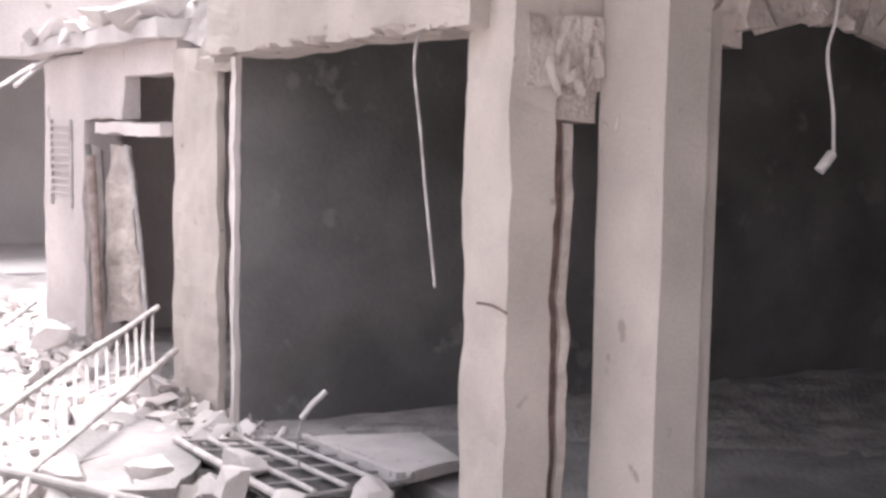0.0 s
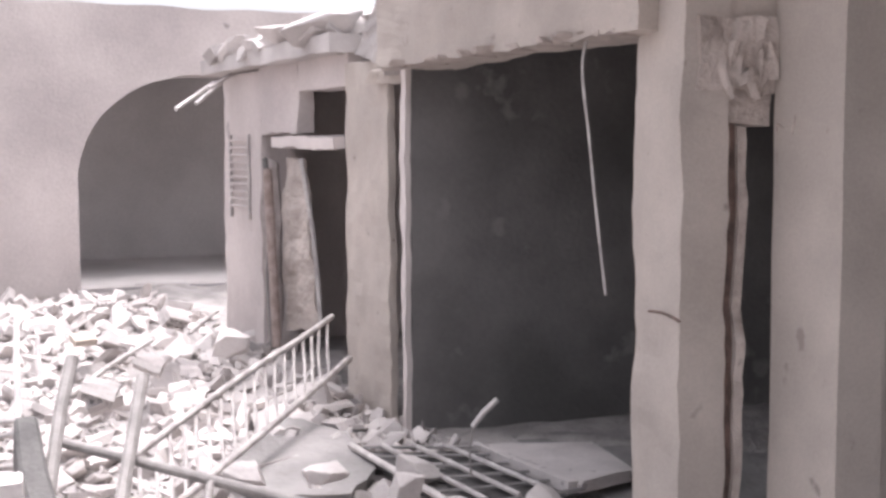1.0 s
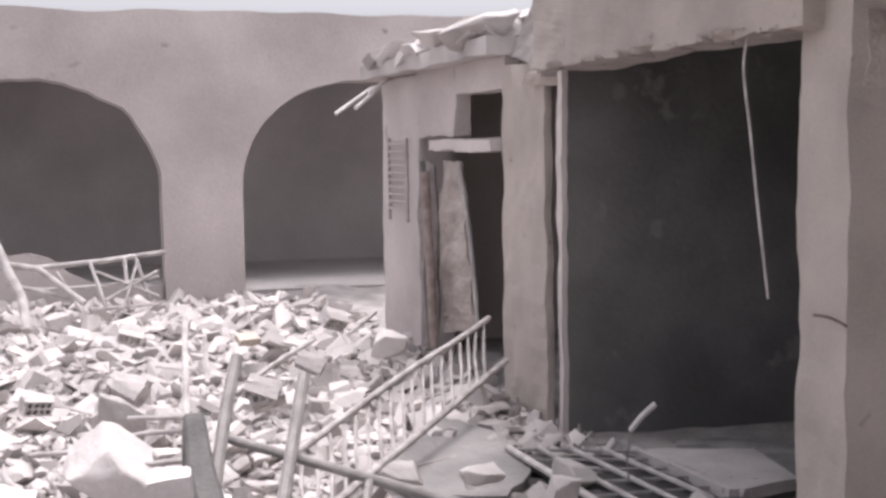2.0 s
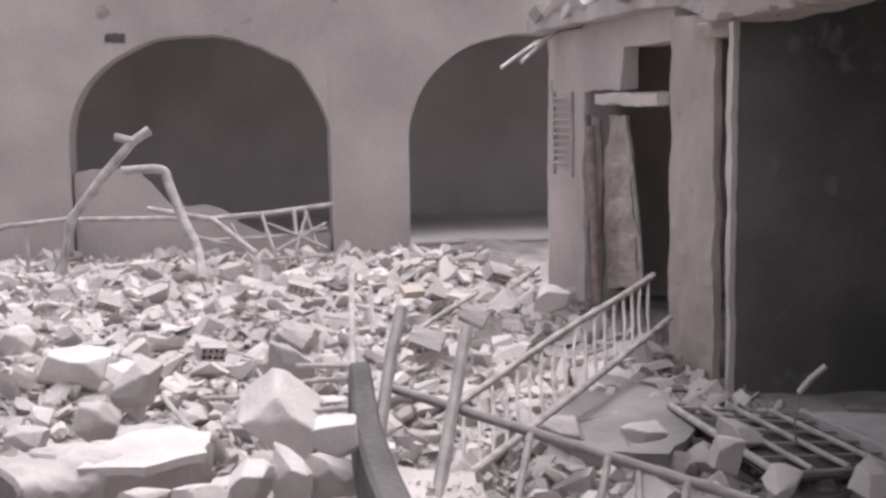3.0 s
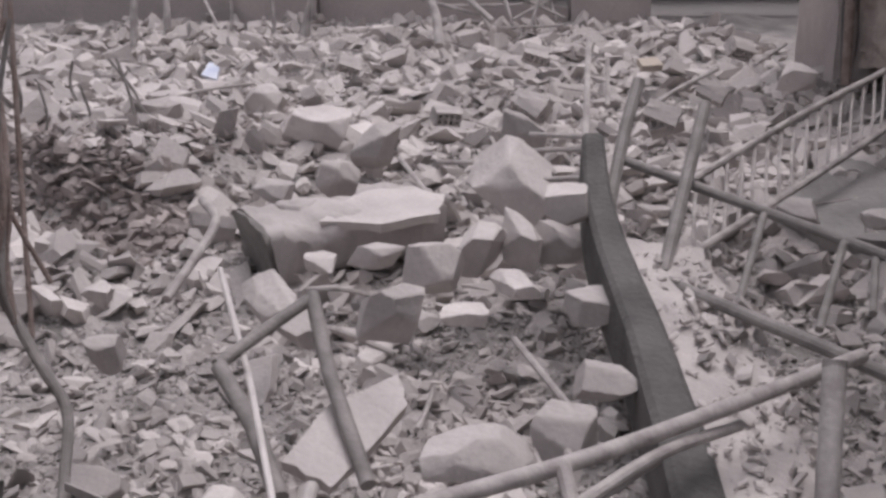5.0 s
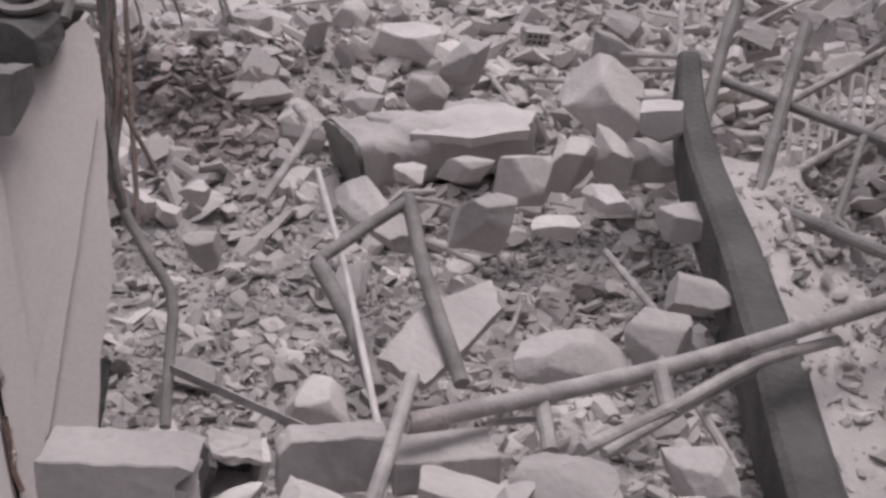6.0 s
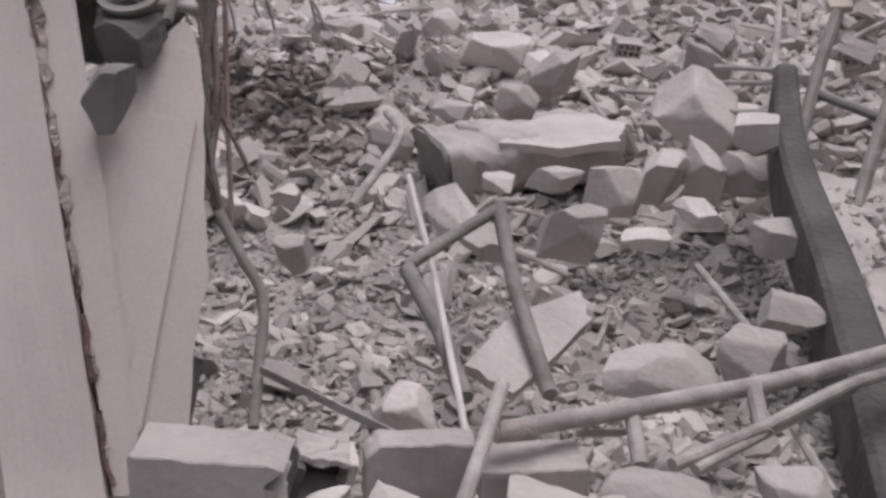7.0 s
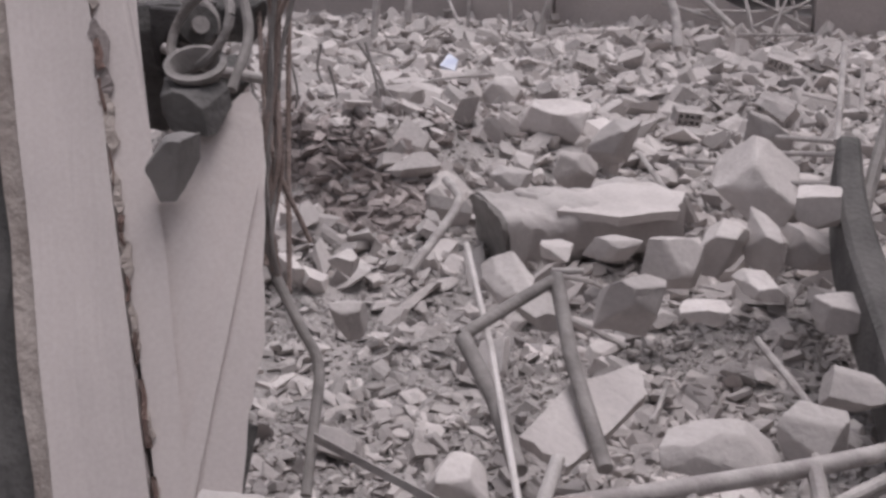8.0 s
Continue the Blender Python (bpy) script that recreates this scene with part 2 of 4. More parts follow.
def slab(name, origin, a, la, b, lb, z0, z1, mat, label="", cuts=0, wear=0.0, kind="", parent=None, category="wall"):
    """Wall piece: from origin la metres along a and lb along b."""
    bm = bmesh.new()
    p = [origin, origin + a * la, origin + a * la + b * lb, origin + b * lb]
    prism(bm, [q.xy for q in p], z0, z1)
    if cuts:
        bmesh.ops.subdivide_edges(bm, edges=[e for e in bm.edges if e.calc_length() > 0.25], cuts=cuts, use_grid_fill=True)
    if wear:
        for v in bm.verts:
            v.co += (noise.noise_vector(v.co * 3) + 0.7 * noise.noise_vector(v.co * 9)) * wear
    ob = part(name, bm, mat, parent, label)
    if kind:
        tagged(ob, "", category, kind=kind)
    return ob


S = dict(kind="structure")
# piers
slab("wall_pier_front", D0, U, 0.40, N, 0.20, -0.3, 2.75, PLASTER, "pale plastered pier with chipped corners", 40, 0.015, **S)
slab("wall_pier_crack", D0 + N * 0.20 + U * 0.03, U, 0.30, N, 0.048, -0.3, 1.92, CRACK, "dark split of bare brick beside the pier", 24, 0.014, **S)
slab("wall_pier_jamb", D0 + N * 0.250 + U * 0.01, U, 0.14, N, 0.040, -0.3, 1.90, ROUGH, "broken plaster jamb", 30, 0.018, **S)
slab("wall_pier_inner", E0, U, 0.45, N, 0.195, -0.3, 2.9, PLASTER, "smooth pale plastered pier", 12, 0.004, **S)
slab("wall_pier_back", E0 + N * 0.196 + U * 0.05, U, 0.40, N, 0.09, -0.3, 2.6, PLASTER, "recessed side of the pier", 6, 0.004, **S)
slab("wall_lintel", D0 + N * 0.19 + U * 0.02, U, 0.18, N, 0.22, 1.91, 2.2, ROUGH, "broken lintel with bare rough masonry", 12, 0.03, **S)
slab("wall_lintel_scar", D0 + N * 0.05 - U * 0.02, U, 0.2, N, 0.34, 2.04, 2.33, ROUGH, "bare masonry scar over the lintel", 14, 0.03, **S)
scar = bpy.data.objects["wall_lintel_scar"]
r = random.Random(12)
for k in range(9):
    bm = hull(r.uniform(0.03, 0.06), 0.05, r.uniform(0.08, 0.24), 300 + k, 14, 0.5)
    bm.transform(Matrix.Translation(D0 + N * (0.17 + 0.027 * k) - U * r.uniform(0.0, 0.03) + Vector((0, 0, 2.17 + r.uniform(-0.10, 0.08)))) @ Matrix.Rotation(r.uniform(-0.3, 0.3), 4, "Y"))
    part("masonry_piece", bm, ROUGH, scar)
slab("wall_lintel_upper", D0 + N * 0.17 + U * 0.02, U, 0.2, N, 0.26, 2.28, 2.9, PLASTER, "plaster over the lintel", 4, 0.012, **S)
BU, BN = Vector((-0.519, 0.855, 0)), Vector((0.855, 0.519, 0))
# beam over the open bay and the broken ceiling edge of the next one
slab("wall_beam", D0 + U * 0.20 - BN * 0.10, BU, 2.74, BN, 0.36, 2.29, 3.15, PLASTER, "concrete beam with broken lower edge", 22, 0.022, **S)
slab("wall_beam_right", E0 + N * 0.16 + U * 0.05, N, 3.2, U, 0.3, 2.36, 3.1, ROUGH, "ragged edge of a broken concrete ceiling", 30, 0.06, **S)
slab("wall_beam_bracket", E0 + N * 0.17 + U * 0.06, N, 0.22, U, 0.25, 2.22, 2.45, ROUGH, "broken plaster bracket at the pier head", 14, 0.045, **S)
# unseen slab added over the pier heads to shade them and the bay
slab("unseen_shade_slab", D0 - U * 3.0 - N * 0.75, U, 5.6, N, 1.0, 3.16, 3.4, PLASTER, "unseen slab added overhead to shade the piers", **S)
edge = bpy.data.objects["wall_beam_right"]
for k in range(26):
    size = r.uniform(0.06, 0.17)
    bm = hull(size * 1.3, 0.12, size, 340 + k, 13, 0.8)
    bm.transform(Matrix.Translation(E0 + N * (0.25 + 0.085 * k) + U * r.uniform(0.05, 0.12) + Vector((0, 0, 2.37 + r.uniform(-0.05, 0.04)))) @ Matrix.Rotation(r.uniform(-0.5, 0.5), 4, "Y") @ Matrix.Rotation(0.41, 4, "Z"))
    part("broken_piece", bm, ROUGH, edge)
under = bpy.data.objects["wall_beam"]
for k in range(20):
    size = r.uniform(0.05, 0.13)
    bm = hull(size * 2.2, size, size * 0.35, 380 + k, 13, 0.5)
    bm.transform(Matrix.Translation(D0 + U * 0.20 + BU * (0.1 + 0.13 * k) + BN * r.uniform(-0.09, 0.05) + Vector((0, 0, 2.295))) @ Matrix.Rotation(r.uniform(0, 3), 4, "Z"))
    part("broken_piece", bm, ROUGH, under)
# end wall, back walls, floor and ceiling of the dark bays
ENDW = Vector((-1.26, 7.15, 0))
slab("wall_end", ENDW + N * 0.052, N, 5.5, U, 0.2, -0.3, 3.0, INNER_DARK, "grey wall inside the open bay, colour darkened for shade", **S)
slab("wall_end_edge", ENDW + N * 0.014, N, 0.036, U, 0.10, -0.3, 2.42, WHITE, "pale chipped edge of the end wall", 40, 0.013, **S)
slab("wall_bay_back", ENDW + N * 5.5 - U * 9, U, 9.2, N, 0.2, -0.3, 3.0, INNER_DARK, "dark back wall of the open bays", **S)
slab("wall_bay_south", ENDW + N * 0.9 - U * 9.2, N, 4.8, U, 0.2, -0.3, 3.0, INNER_DARK, "dark side wall of the open bays", **S)
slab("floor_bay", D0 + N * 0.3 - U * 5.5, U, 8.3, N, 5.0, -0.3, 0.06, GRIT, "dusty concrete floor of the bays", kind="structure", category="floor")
slab("ceiling_bay", D0 + N * 0.1 - U * 5.5, U, 8.5, N, 5.4, 3.0, 3.2, INNER_DARK, "dark concrete ceiling of the bays", kind="structure", category="ceiling")
# wing behind the far column: facade from the column to the far corner
FC, FU = Vector((-1.75, 8.0, 0)), Vector((-0.55, 0.835, 0))
FN = Vector((0.835, 0.55, 0))
slab("wall_column_far", FC - FU * 0.69 - FN * 0.02, FU, 0.69, FN, 0.05, -0.3, 2.38, PLASTER, "chipped pale concrete column", 34, 0.018, **S)
slab("wall_wing_corner", FC + FU * 1.83, FU, 1.0, FN, 0.3, -0.3, 2.44, WALL, "pale corner wall of the ruined wing", 26, 0.014, **S)
slab("wall_wing_over", FC + FU * 0.96, FU, 0.87, FN, 0.12, 1.93, 2.46, WALL, "wall piece over the doorway", 16, 0.022, **S)
slab("wall_wing_head", FC + FU * 0.0, FU, 0.96, FN, 0.3, 2.24, 2.46, WALL, "wall strip over the small window", 8, 0.012, **S)
slab("wall_wing_lintel", FC + FU * 0.02 - FN * 0.10, FU, 1.27, FN, 0.3, 1.82, 1.90, WHITE, "white stone sill over the doorway", 22, 0.018, **S)
slab("wall_wing_end", FC + FU * 2.53 + FN * 0.3, FU, 0.3, FN, 5.0, -0.3, 2.44, WALL, "end wall of the ruined wing", **S)
slab("wall_wing_back", FC + FN * 3.2 - FU * 0.3, FU, 3.1, FN, 0.3, -0.3, 2.44, INNER_DARK, "dark wall inside the wing", **S)
slab("ceiling_wing", FC - FN * 0.16 - FU * 0.05, FU, 2.98, FN, 5.4, 2.46, 2.58, CONCRETE, "broken concrete roof slab of the wing", 16, 0.018, kind="structure", category="roof")
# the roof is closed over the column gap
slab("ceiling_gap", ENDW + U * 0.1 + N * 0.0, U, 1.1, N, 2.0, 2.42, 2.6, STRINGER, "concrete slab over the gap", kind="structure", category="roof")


# ---- rubble ----
KINDS = [hull(1, random.Random(i).uniform(0.6, 1), random.Random(i + 50).uniform(0.35, 0.8), i, 11 + i % 5, 0.6 + 0.3 * (i % 3) / 2) for i in range(16)]
CHUNKS = []
for b in KINDS:
    CHUNKS.append(([tuple(v.co) for v in b.verts], [[v.index for v in f.verts] for f in (b.verts.index_update() or b.faces)]))
    b.free()


def open_court(x, y):
    """True where rubble lies: out in the court, in front of the walls."""
    p = Vector((x, y, 0))
    if (p - arc_point(0, 0, 0)).dot(ARC_B) > -0.1:
        return False
    if y < 7.2 and (p - D0).dot(N) > -0.05 + 0.10 * noise.noise(p * 2):
        return False
    if y >= 7.0 and (p - FC).dot(FN) > 0.1:
        return False
    if math.hypot(x - -1.71, y - 6.28) < 0.42:
        return False
    if math.hypot(x, y) < 2.2 or (x < -3.0 and y < 2.0):
        return False
    return True


def build_rubble(name, count, sizes, seed, label, box=(-10.5, 1.2, 1.2, 15), mat=RUBBLE):
    r = random.Random(seed)
    verts, faces = [], []
    made = 0
    while made < count:
        x, y = r.uniform(box[0], box[1]), r.uniform(box[2], box[3])
        if not open_court(x, y):
            continue
        if -6.4 < x < -4.6 and 3.86 < y < 4.26:
            continue
        if noise.noise(Vector((x * 1.3, y * 1.3, seed))) < r.uniform(-0.9, 0.35):
            continue
        k = sizes[0] * (sizes[1] / sizes[0]) ** (r.random() ** 1.9)
        if math.hypot(x, y) < 5.4 and k > 0.10:
            k *= 0.5
        shape, fs = r.choice(CHUNKS)
        m = Matrix.LocRotScale((x, y, ground_height(x, y) + k * r.uniform(0.0, 0.25)), Euler((r.gauss(0, 0.5), r.gauss(0, 0.5), r.uniform(0, 6.28))), (k, k * r.uniform(0.5, 1), k * r.choice((0.22, 0.35, 0.5, 0.75, 0.95))))
        o = len(verts)
        verts += [tuple(m @ Vector(v)) for v in shape]
        faces += [[o + i for i in f] for f in fs]
        made += 1
    me = bpy.data.meshes.new(name)
    me.from_pydata(verts, [], faces)
    me.materials.append(mat)
    return tagged(new(name, me), label, "rubble", kind="stuff")


build_rubble("fine_rubble", 30000, (0.02, 0.075), 3, "fine crushed concrete and stone crumbs", (-7.5, 0.6, 1.2, 8.5), FINES)
build_rubble("crumbs", 24000, (0.010, 0.034), 8, "very fine crumbs of crushed concrete and mortar", (-5.2, -0.9, 1.5, 5.2), FINES)
build_rubble("coarse_rubble", 9500, (0.07, 0.27), 5, "loose broken concrete and stone rubble")

SHAPES = [mesh_of("rubble_chunk", lump(1, 0.8, 0.6, 20 + i, 12 + i % 5, 0.6, 0.05), CONCRETE) for i in range(14)]
for me in SHAPES:
    soften(me)


def chunk(at, size, turn, seed, name="rubble_chunk", label="broken grey concrete lump lying in the rubble", group="concrete lumps in the court"):
    ob = new(name, SHAPES[seed % len(SHAPES)])
    ob.matrix_world = Matrix.LocRotScale(at, Euler(turn), size)
    return tagged(ob, label, "rubble", group)


r = random.Random(9)
n = 0
while n < 110:
    x, y = r.uniform(-9, -0.2), r.uniform(2.4, 12.5)
    if not open_court(x, y) or math.hypot(x, y) < 3.6:
        continue
    k = 0.10 + 0.16 * r.random() ** 1.6
    chunk((x, y, ground_height(x, y) + 0.14 * k), (k, k * r.uniform(0.6, 1.1), k * r.uniform(0.35, 1.0)), (r.gauss(0, 0.35), r.gauss(0, 0.35), r.uniform(0, 6.28)), n)
    n += 1


# ---- large broken pieces ----
def along(p0, p1, width, height, seed, roll=0.0, wear=0.03):
    """Worn oblong slab whose top runs from p0 to p1."""
    a, b = Vector(p0), Vector(p1)
    x = (b - a).normalized()
    z = Vector((0, 0, 1))
    y = z.cross(x).normalized()
    z = x.cross(y)
    m = Matrix((x, y, z)).transposed().to_4x4()
    m = Matrix.Translation((a + b) / 2) @ m @ Matrix.Rotation(radians(roll), 4, "X") @ Matrix.Translation((0, 0, -height))
    return block((b - a).length, width, height, m, 9, wear, seed)


def plate(points, thick, seed, rough=0.004):
    """Broken flat piece: an uneven polygon with thickness."""
    p = [Vector(q) for q in points]
    c = sum(p, Vector()) / len(p)
    nor = (p[1] - p[0]).cross(p[2] - p[0])
    for i in range(1, len(p) - 1):
        nor += (p[i] - p[0]).cross(p[i + 1] - p[0])
    nor.normalize()
    if nor.z < 0:
        nor = -nor
    ring = []
    r2 = random.Random(seed)
    for i, a in enumerate(p):
        b = p[(i + 1) % len(p)]
        for k in range(4):
            q = a.lerp(b, k / 4)
            q = q - nor * (q - c).dot(nor)
            ring.append(q + (q - c) * r2.uniform(-0.05, 0.04))
    bm = bmesh.new()
    top = [bm.verts.new(q + nor * rough * r2.uniform(-1, 1)) for q in ring]
    low = [bm.verts.new(q * 0.96 + c * 0.04 - nor * thick * r2.uniform(0.85, 1.1)) for q in ring]
    k = len(ring)
    bm.faces.new(top)
    bm.faces.new(low[::-1])
    for i in range(k):
        bm.faces.new((top[i], low[i], low[(i + 1) % k], top[(i + 1) % k]))
    bmesh.ops.recalc_face_normals(bm, faces=bm.faces)
    bmesh.ops.triangulate(bm, faces=[f for f in bm.faces if len(f.verts) > 4])
    return bm


def solo(name, bm, mat, label, category, group="", smooth=False):
    return tagged(part(name, bm, mat, smooth=smooth), label, category, group)


def beam_piece(length, width, height, seed):
    """Broken beam: rounded section, ragged skin, oblique end."""
    bm = bmesh.new()
    rings, steps, sides = [], 44, 40
    for i in range(steps + 1):
        u = i / steps
        ring = []
        for j in range(sides):
            a = 2 * math.pi * j / sides
            c, q = math.cos(a), math.sin(a)
            y = math.copysign(abs(c) ** 0.62, c) * width / 2
            z = math.copysign(abs(q) ** 0.5, q) * height / 2
            x = (u - 0.5) * length + (-0.07 * z / height + 0.02 * y / width) * (1 - u)
            p = Vector((x, y * (1 - 0.15 * u), z * (1 - 0.20 * u)))
            n = noise.noise_vector(p * 5 + Vector((seed, 0, 0))) * 0.040 + noise.noise_vector(p * 13) * 0.022 + noise.noise_vector(p * 34) * 0.008
            ring.append(bm.verts.new(p + n * (0.35 if i == 0 else 1)))
        rings.append(ring)
    for u, v in zip(rings, rings[1:]):
        for j in range(sides):
            bm.faces.new((u[j], u[(j + 1) % sides], v[(j + 1) % sides], v[j]))
    for ring in (rings[0], rings[-1]):
        mid = bm.verts.new(sum((v.co for v in ring), Vector()) / sides)
        for j in range(sides):
            bm.faces.new((ring[j], mid, ring[(j + 1) % sides]))
    bmesh.ops.recalc_face_normals(bm, faces=bm.faces)
    return bm


broken = thing("broken_slab", "long broken concrete beam with a flat plate stuck on it", "slab", (-3.82, 4.54, 0.085))
broken.rotation_euler = (radians(4), radians(-2), radians(62))
part("body", beam_piece(0.94, 0.50, 0.34, 4), CONCRETE, broken, smooth=True)
# Dark end colour stands in for the shade on the broken face.
part("broken_end", beam_piece(0.10, 0.49, 0.33, 4), END_SHADE, broken, "broken end with its shade put into the colour", smooth=True).location = (-0.450, 0, 0)
top = [(-0.22, -0.20, 0.150), (-0.10, -0.06, 0.160), (0.18, 0.06, 0.165), (0.40, 0.00, 0.160), (0.48, -0.16, 0.150), (0.34, -0.36, 0.140), (0.02, -0.36, 0.140)]
part("plate", plate(top, 0.05, 15), CONCRETE, broken, "thin smooth plate of concrete")
part("crumbs", lump(0.22, 0.18, 0.05, 16, 16, 0.5, 0.08), CONCRETE, broken, smooth=True).location = (-0.20, 0.08, 0.140)
r = random.Random(21)


def boulder(at, sx, sy, sz, seed, turn=0.0, tip=0.0, label="angular broken concrete lump in the rubble", boxy=0.75, mat=CONCRETE):
    bm = lump(sx * 0.80, sy * 0.80, sz * 0.86, seed, 16, boxy - 0.15, 0.085)
    bm.transform(Matrix.Translation(at) @ Euler((tip, tip * 0.6, turn)).to_matrix().to_4x4())
    return solo("concrete_lump", bm, mat, label, "rubble", "large concrete lumps", True)


boulder((-3.117, 5.000, 0.330), 0.44, 0.36, 0.40, 31, 0.5, 0.5, "tall pointed concrete lump beside the slab")
boulder((-2.806, 3.476, 0.178), 0.27, 0.24, 0.26, 33, 0.9, 0.3, "cube-like broken concrete lump")
boulder((-2.883, 3.906, 0.211), 0.26, 0.24, 0.25, 34, 0.2, -0.2)
boulder((-2.859, 4.264, 0.214), 0.24, 0.24, 0.24, 35, 0.6, 0.3)
boulder((-2.736, 4.423, 0.208), 0.25, 0.2, 0.22, 36, 0.1, 0.4)
boulder((-2.584, 4.534, 0.198), 0.26, 0.24, 0.2, 37, 1.1, 0.2)
boulder((-2.709, 5.054, 0.330), 0.18, 0.16, 0.16, 38, 1.1, 0.2)
boulder((-2.595, 3.683, 0.132), 0.24, 0.14, 0.07, 39, 0.4, 0.1, "flat broken piece of concrete")
boulder((-2.548, 4.006, 0.166), 0.24, 0.12, 0.09, 40, -0.4, 0.3, "flat broken piece of concrete")
boulder((-1.888, 3.511, 0.054), 0.26, 0.16, 0.14, 41, 0.5, 0.3)
boulder((-2.191, 3.999, 0.145), 0.26, 0.18, 0.14, 42, 0.2, 0.2)
boulder((-3.287, 3.316, 0.192), 0.30, 0.2, 0.09, 43, -0.3, 0.5, "sloping slab of broken concrete")
boulder((-2.911, 3.072, 0.207), 0.22, 0.18, 0.10, 44, 0.3, 0.4)
boulder((-3.395, 2.561, 0.198), 0.17, 0.15, 0.14, 45, 0.3, 0.4)
boulder((-3.686, 2.788, 0.290), 0.15, 0.12, 0.1, 46, 0.3, 0.1)
boulder((-4.096, 4.850, 0.250), 0.30, 0.22, 0.24, 48, 0.8, 0.5)
boulder((-4.300, 4.560, 0.215), 0.24, 0.16, 0.12, 49, 0.2, 0.1)
boulder((-1.963, 2.728, 0.090), 0.42, 0.22, 0.16, 50, 0.5, 0.2, "crumbling block of old masonry")
boulder((-1.773, 2.956, 0.119), 0.2, 0.2, 0.16, 51, 0.2, 0.3)
boulder((-1.576, 2.027, 0.123), 0.32, 0.24, 0.14, 52, 0.5, 0.2)
boulder((-1.744, 1.831, 0.122), 0.30, 0.18, 0.14, 53, 0.2, 0.1)
boulder((-1.603, 1.812, 0.138), 0.13, 0.12, 0.16, 54, 0.6, 0.2)
boulder((-1.991, 1.573, 0.122), 0.26, 0.16, 0.08, 55, 0.1, 0.1)
boulder((-2.162, 1.442, 0.120), 0.16, 0.14, 0.10, 56, 0.7, 0.1)
boulder((-2.407, 2.048, 0.087), 0.22, 0.16, 0.14, 57, 0.7, 0.3)
boulder((-1.336, 2.329, 0.086), 0.22, 0.18, 0.12, 58, 0.7, 0.3)
boulder((-2.471, 4.325, 0.463), 0.22, 0.22, 0.2, 59, 0.4, 0.3)
boulder((-0.697, 4.934, 0.250), 0.22, 0.18, 0.13, 62, 0.9, 0.3)
boulder((-1.009, 5.885, 0.168), 0.2, 0.24, 0.14, 63, 0.9, 0.3)
boulder((-1.788, 5.461, 0.250), 0.28, 0.20, 0.12, 66, 0.4, 0.2)
boulder((-1.423, 5.558, 0.235), 0.30, 0.20, 0.09, 67, 0.9, 0.2)
boulder((-0.333, 5.053, 0.270), 0.22, 0.18, 0.15, 68, 0.9, 0.2)
boulder((-0.979, 5.154, 0.278), 0.16, 0.1, 0.2, 69, 0.9, 0.2)
boulder((-4.786, 5.528, 0.323), 0.44, 0.3, 0.26, 70, 0.3, 0.2)
boulder((-4.269, 5.423, 0.286), 0.24, 0.22, 0.30, 71, 0.3, 0.2)
boulder((-5.609, 6.048, 0.343), 0.3, 0.22, 0.24, 72, 0.3, 0.2)
boulder((-3.533, 5.880, 0.346), 0.34, 0.12, 0.30, 73, 0.5, 0.4, "tilted broken panel of concrete")
boulder((-2.666, 8.291, 0.416), 0.3, 0.26, 0.2, 74, 0.3, 0.2)
for k, (x, y) in enumerate(((-2.014, 1.559), (-1.792, 1.780), (-1.653, 1.841), (-2.169, 1.375), (-2.555, 1.058), (-1.451, 1.999), (-1.856, 1.620), (-1.280, 2.101), (-2.30, 1.24), (-1.70, 1.69), (-1.55, 1.90), (-1.95, 1.47))):
    boulder((x, y, 0.075 + 0.01 * (k % 3)), 0.17 + 0.03 * (k % 4), 0.15, 0.10, 140 + k, 0.7 * k, 0.25, "pale dusty crumbling concrete lump", 0.5, PALE)
solo("paving_slab", plate([(-2.443, 2.367, 0.103), (-2.497, 2.688, 0.155), (-2.423, 2.960, 0.179), (-2.319, 2.875, 0.119), (-2.279, 2.542, 0.067), (-2.281, 2.397, 0.048)], 0.05, 5), CONCRETE, "flat broken paving slab tilted in the rubble", "slab")
solo("concrete_slab", plate([(-2.018, 5.932, 0.110), (-2.110, 6.639, 0.130), (-1.989, 7.161, 0.150), (-1.553, 6.804, 0.150), (-1.262, 6.162, 0.110), (-1.337, 5.732, 0.090), (-1.656, 5.651, 0.090)], 0.10, 6), GRIT, "large grey concrete panel lying by the bay", "slab")


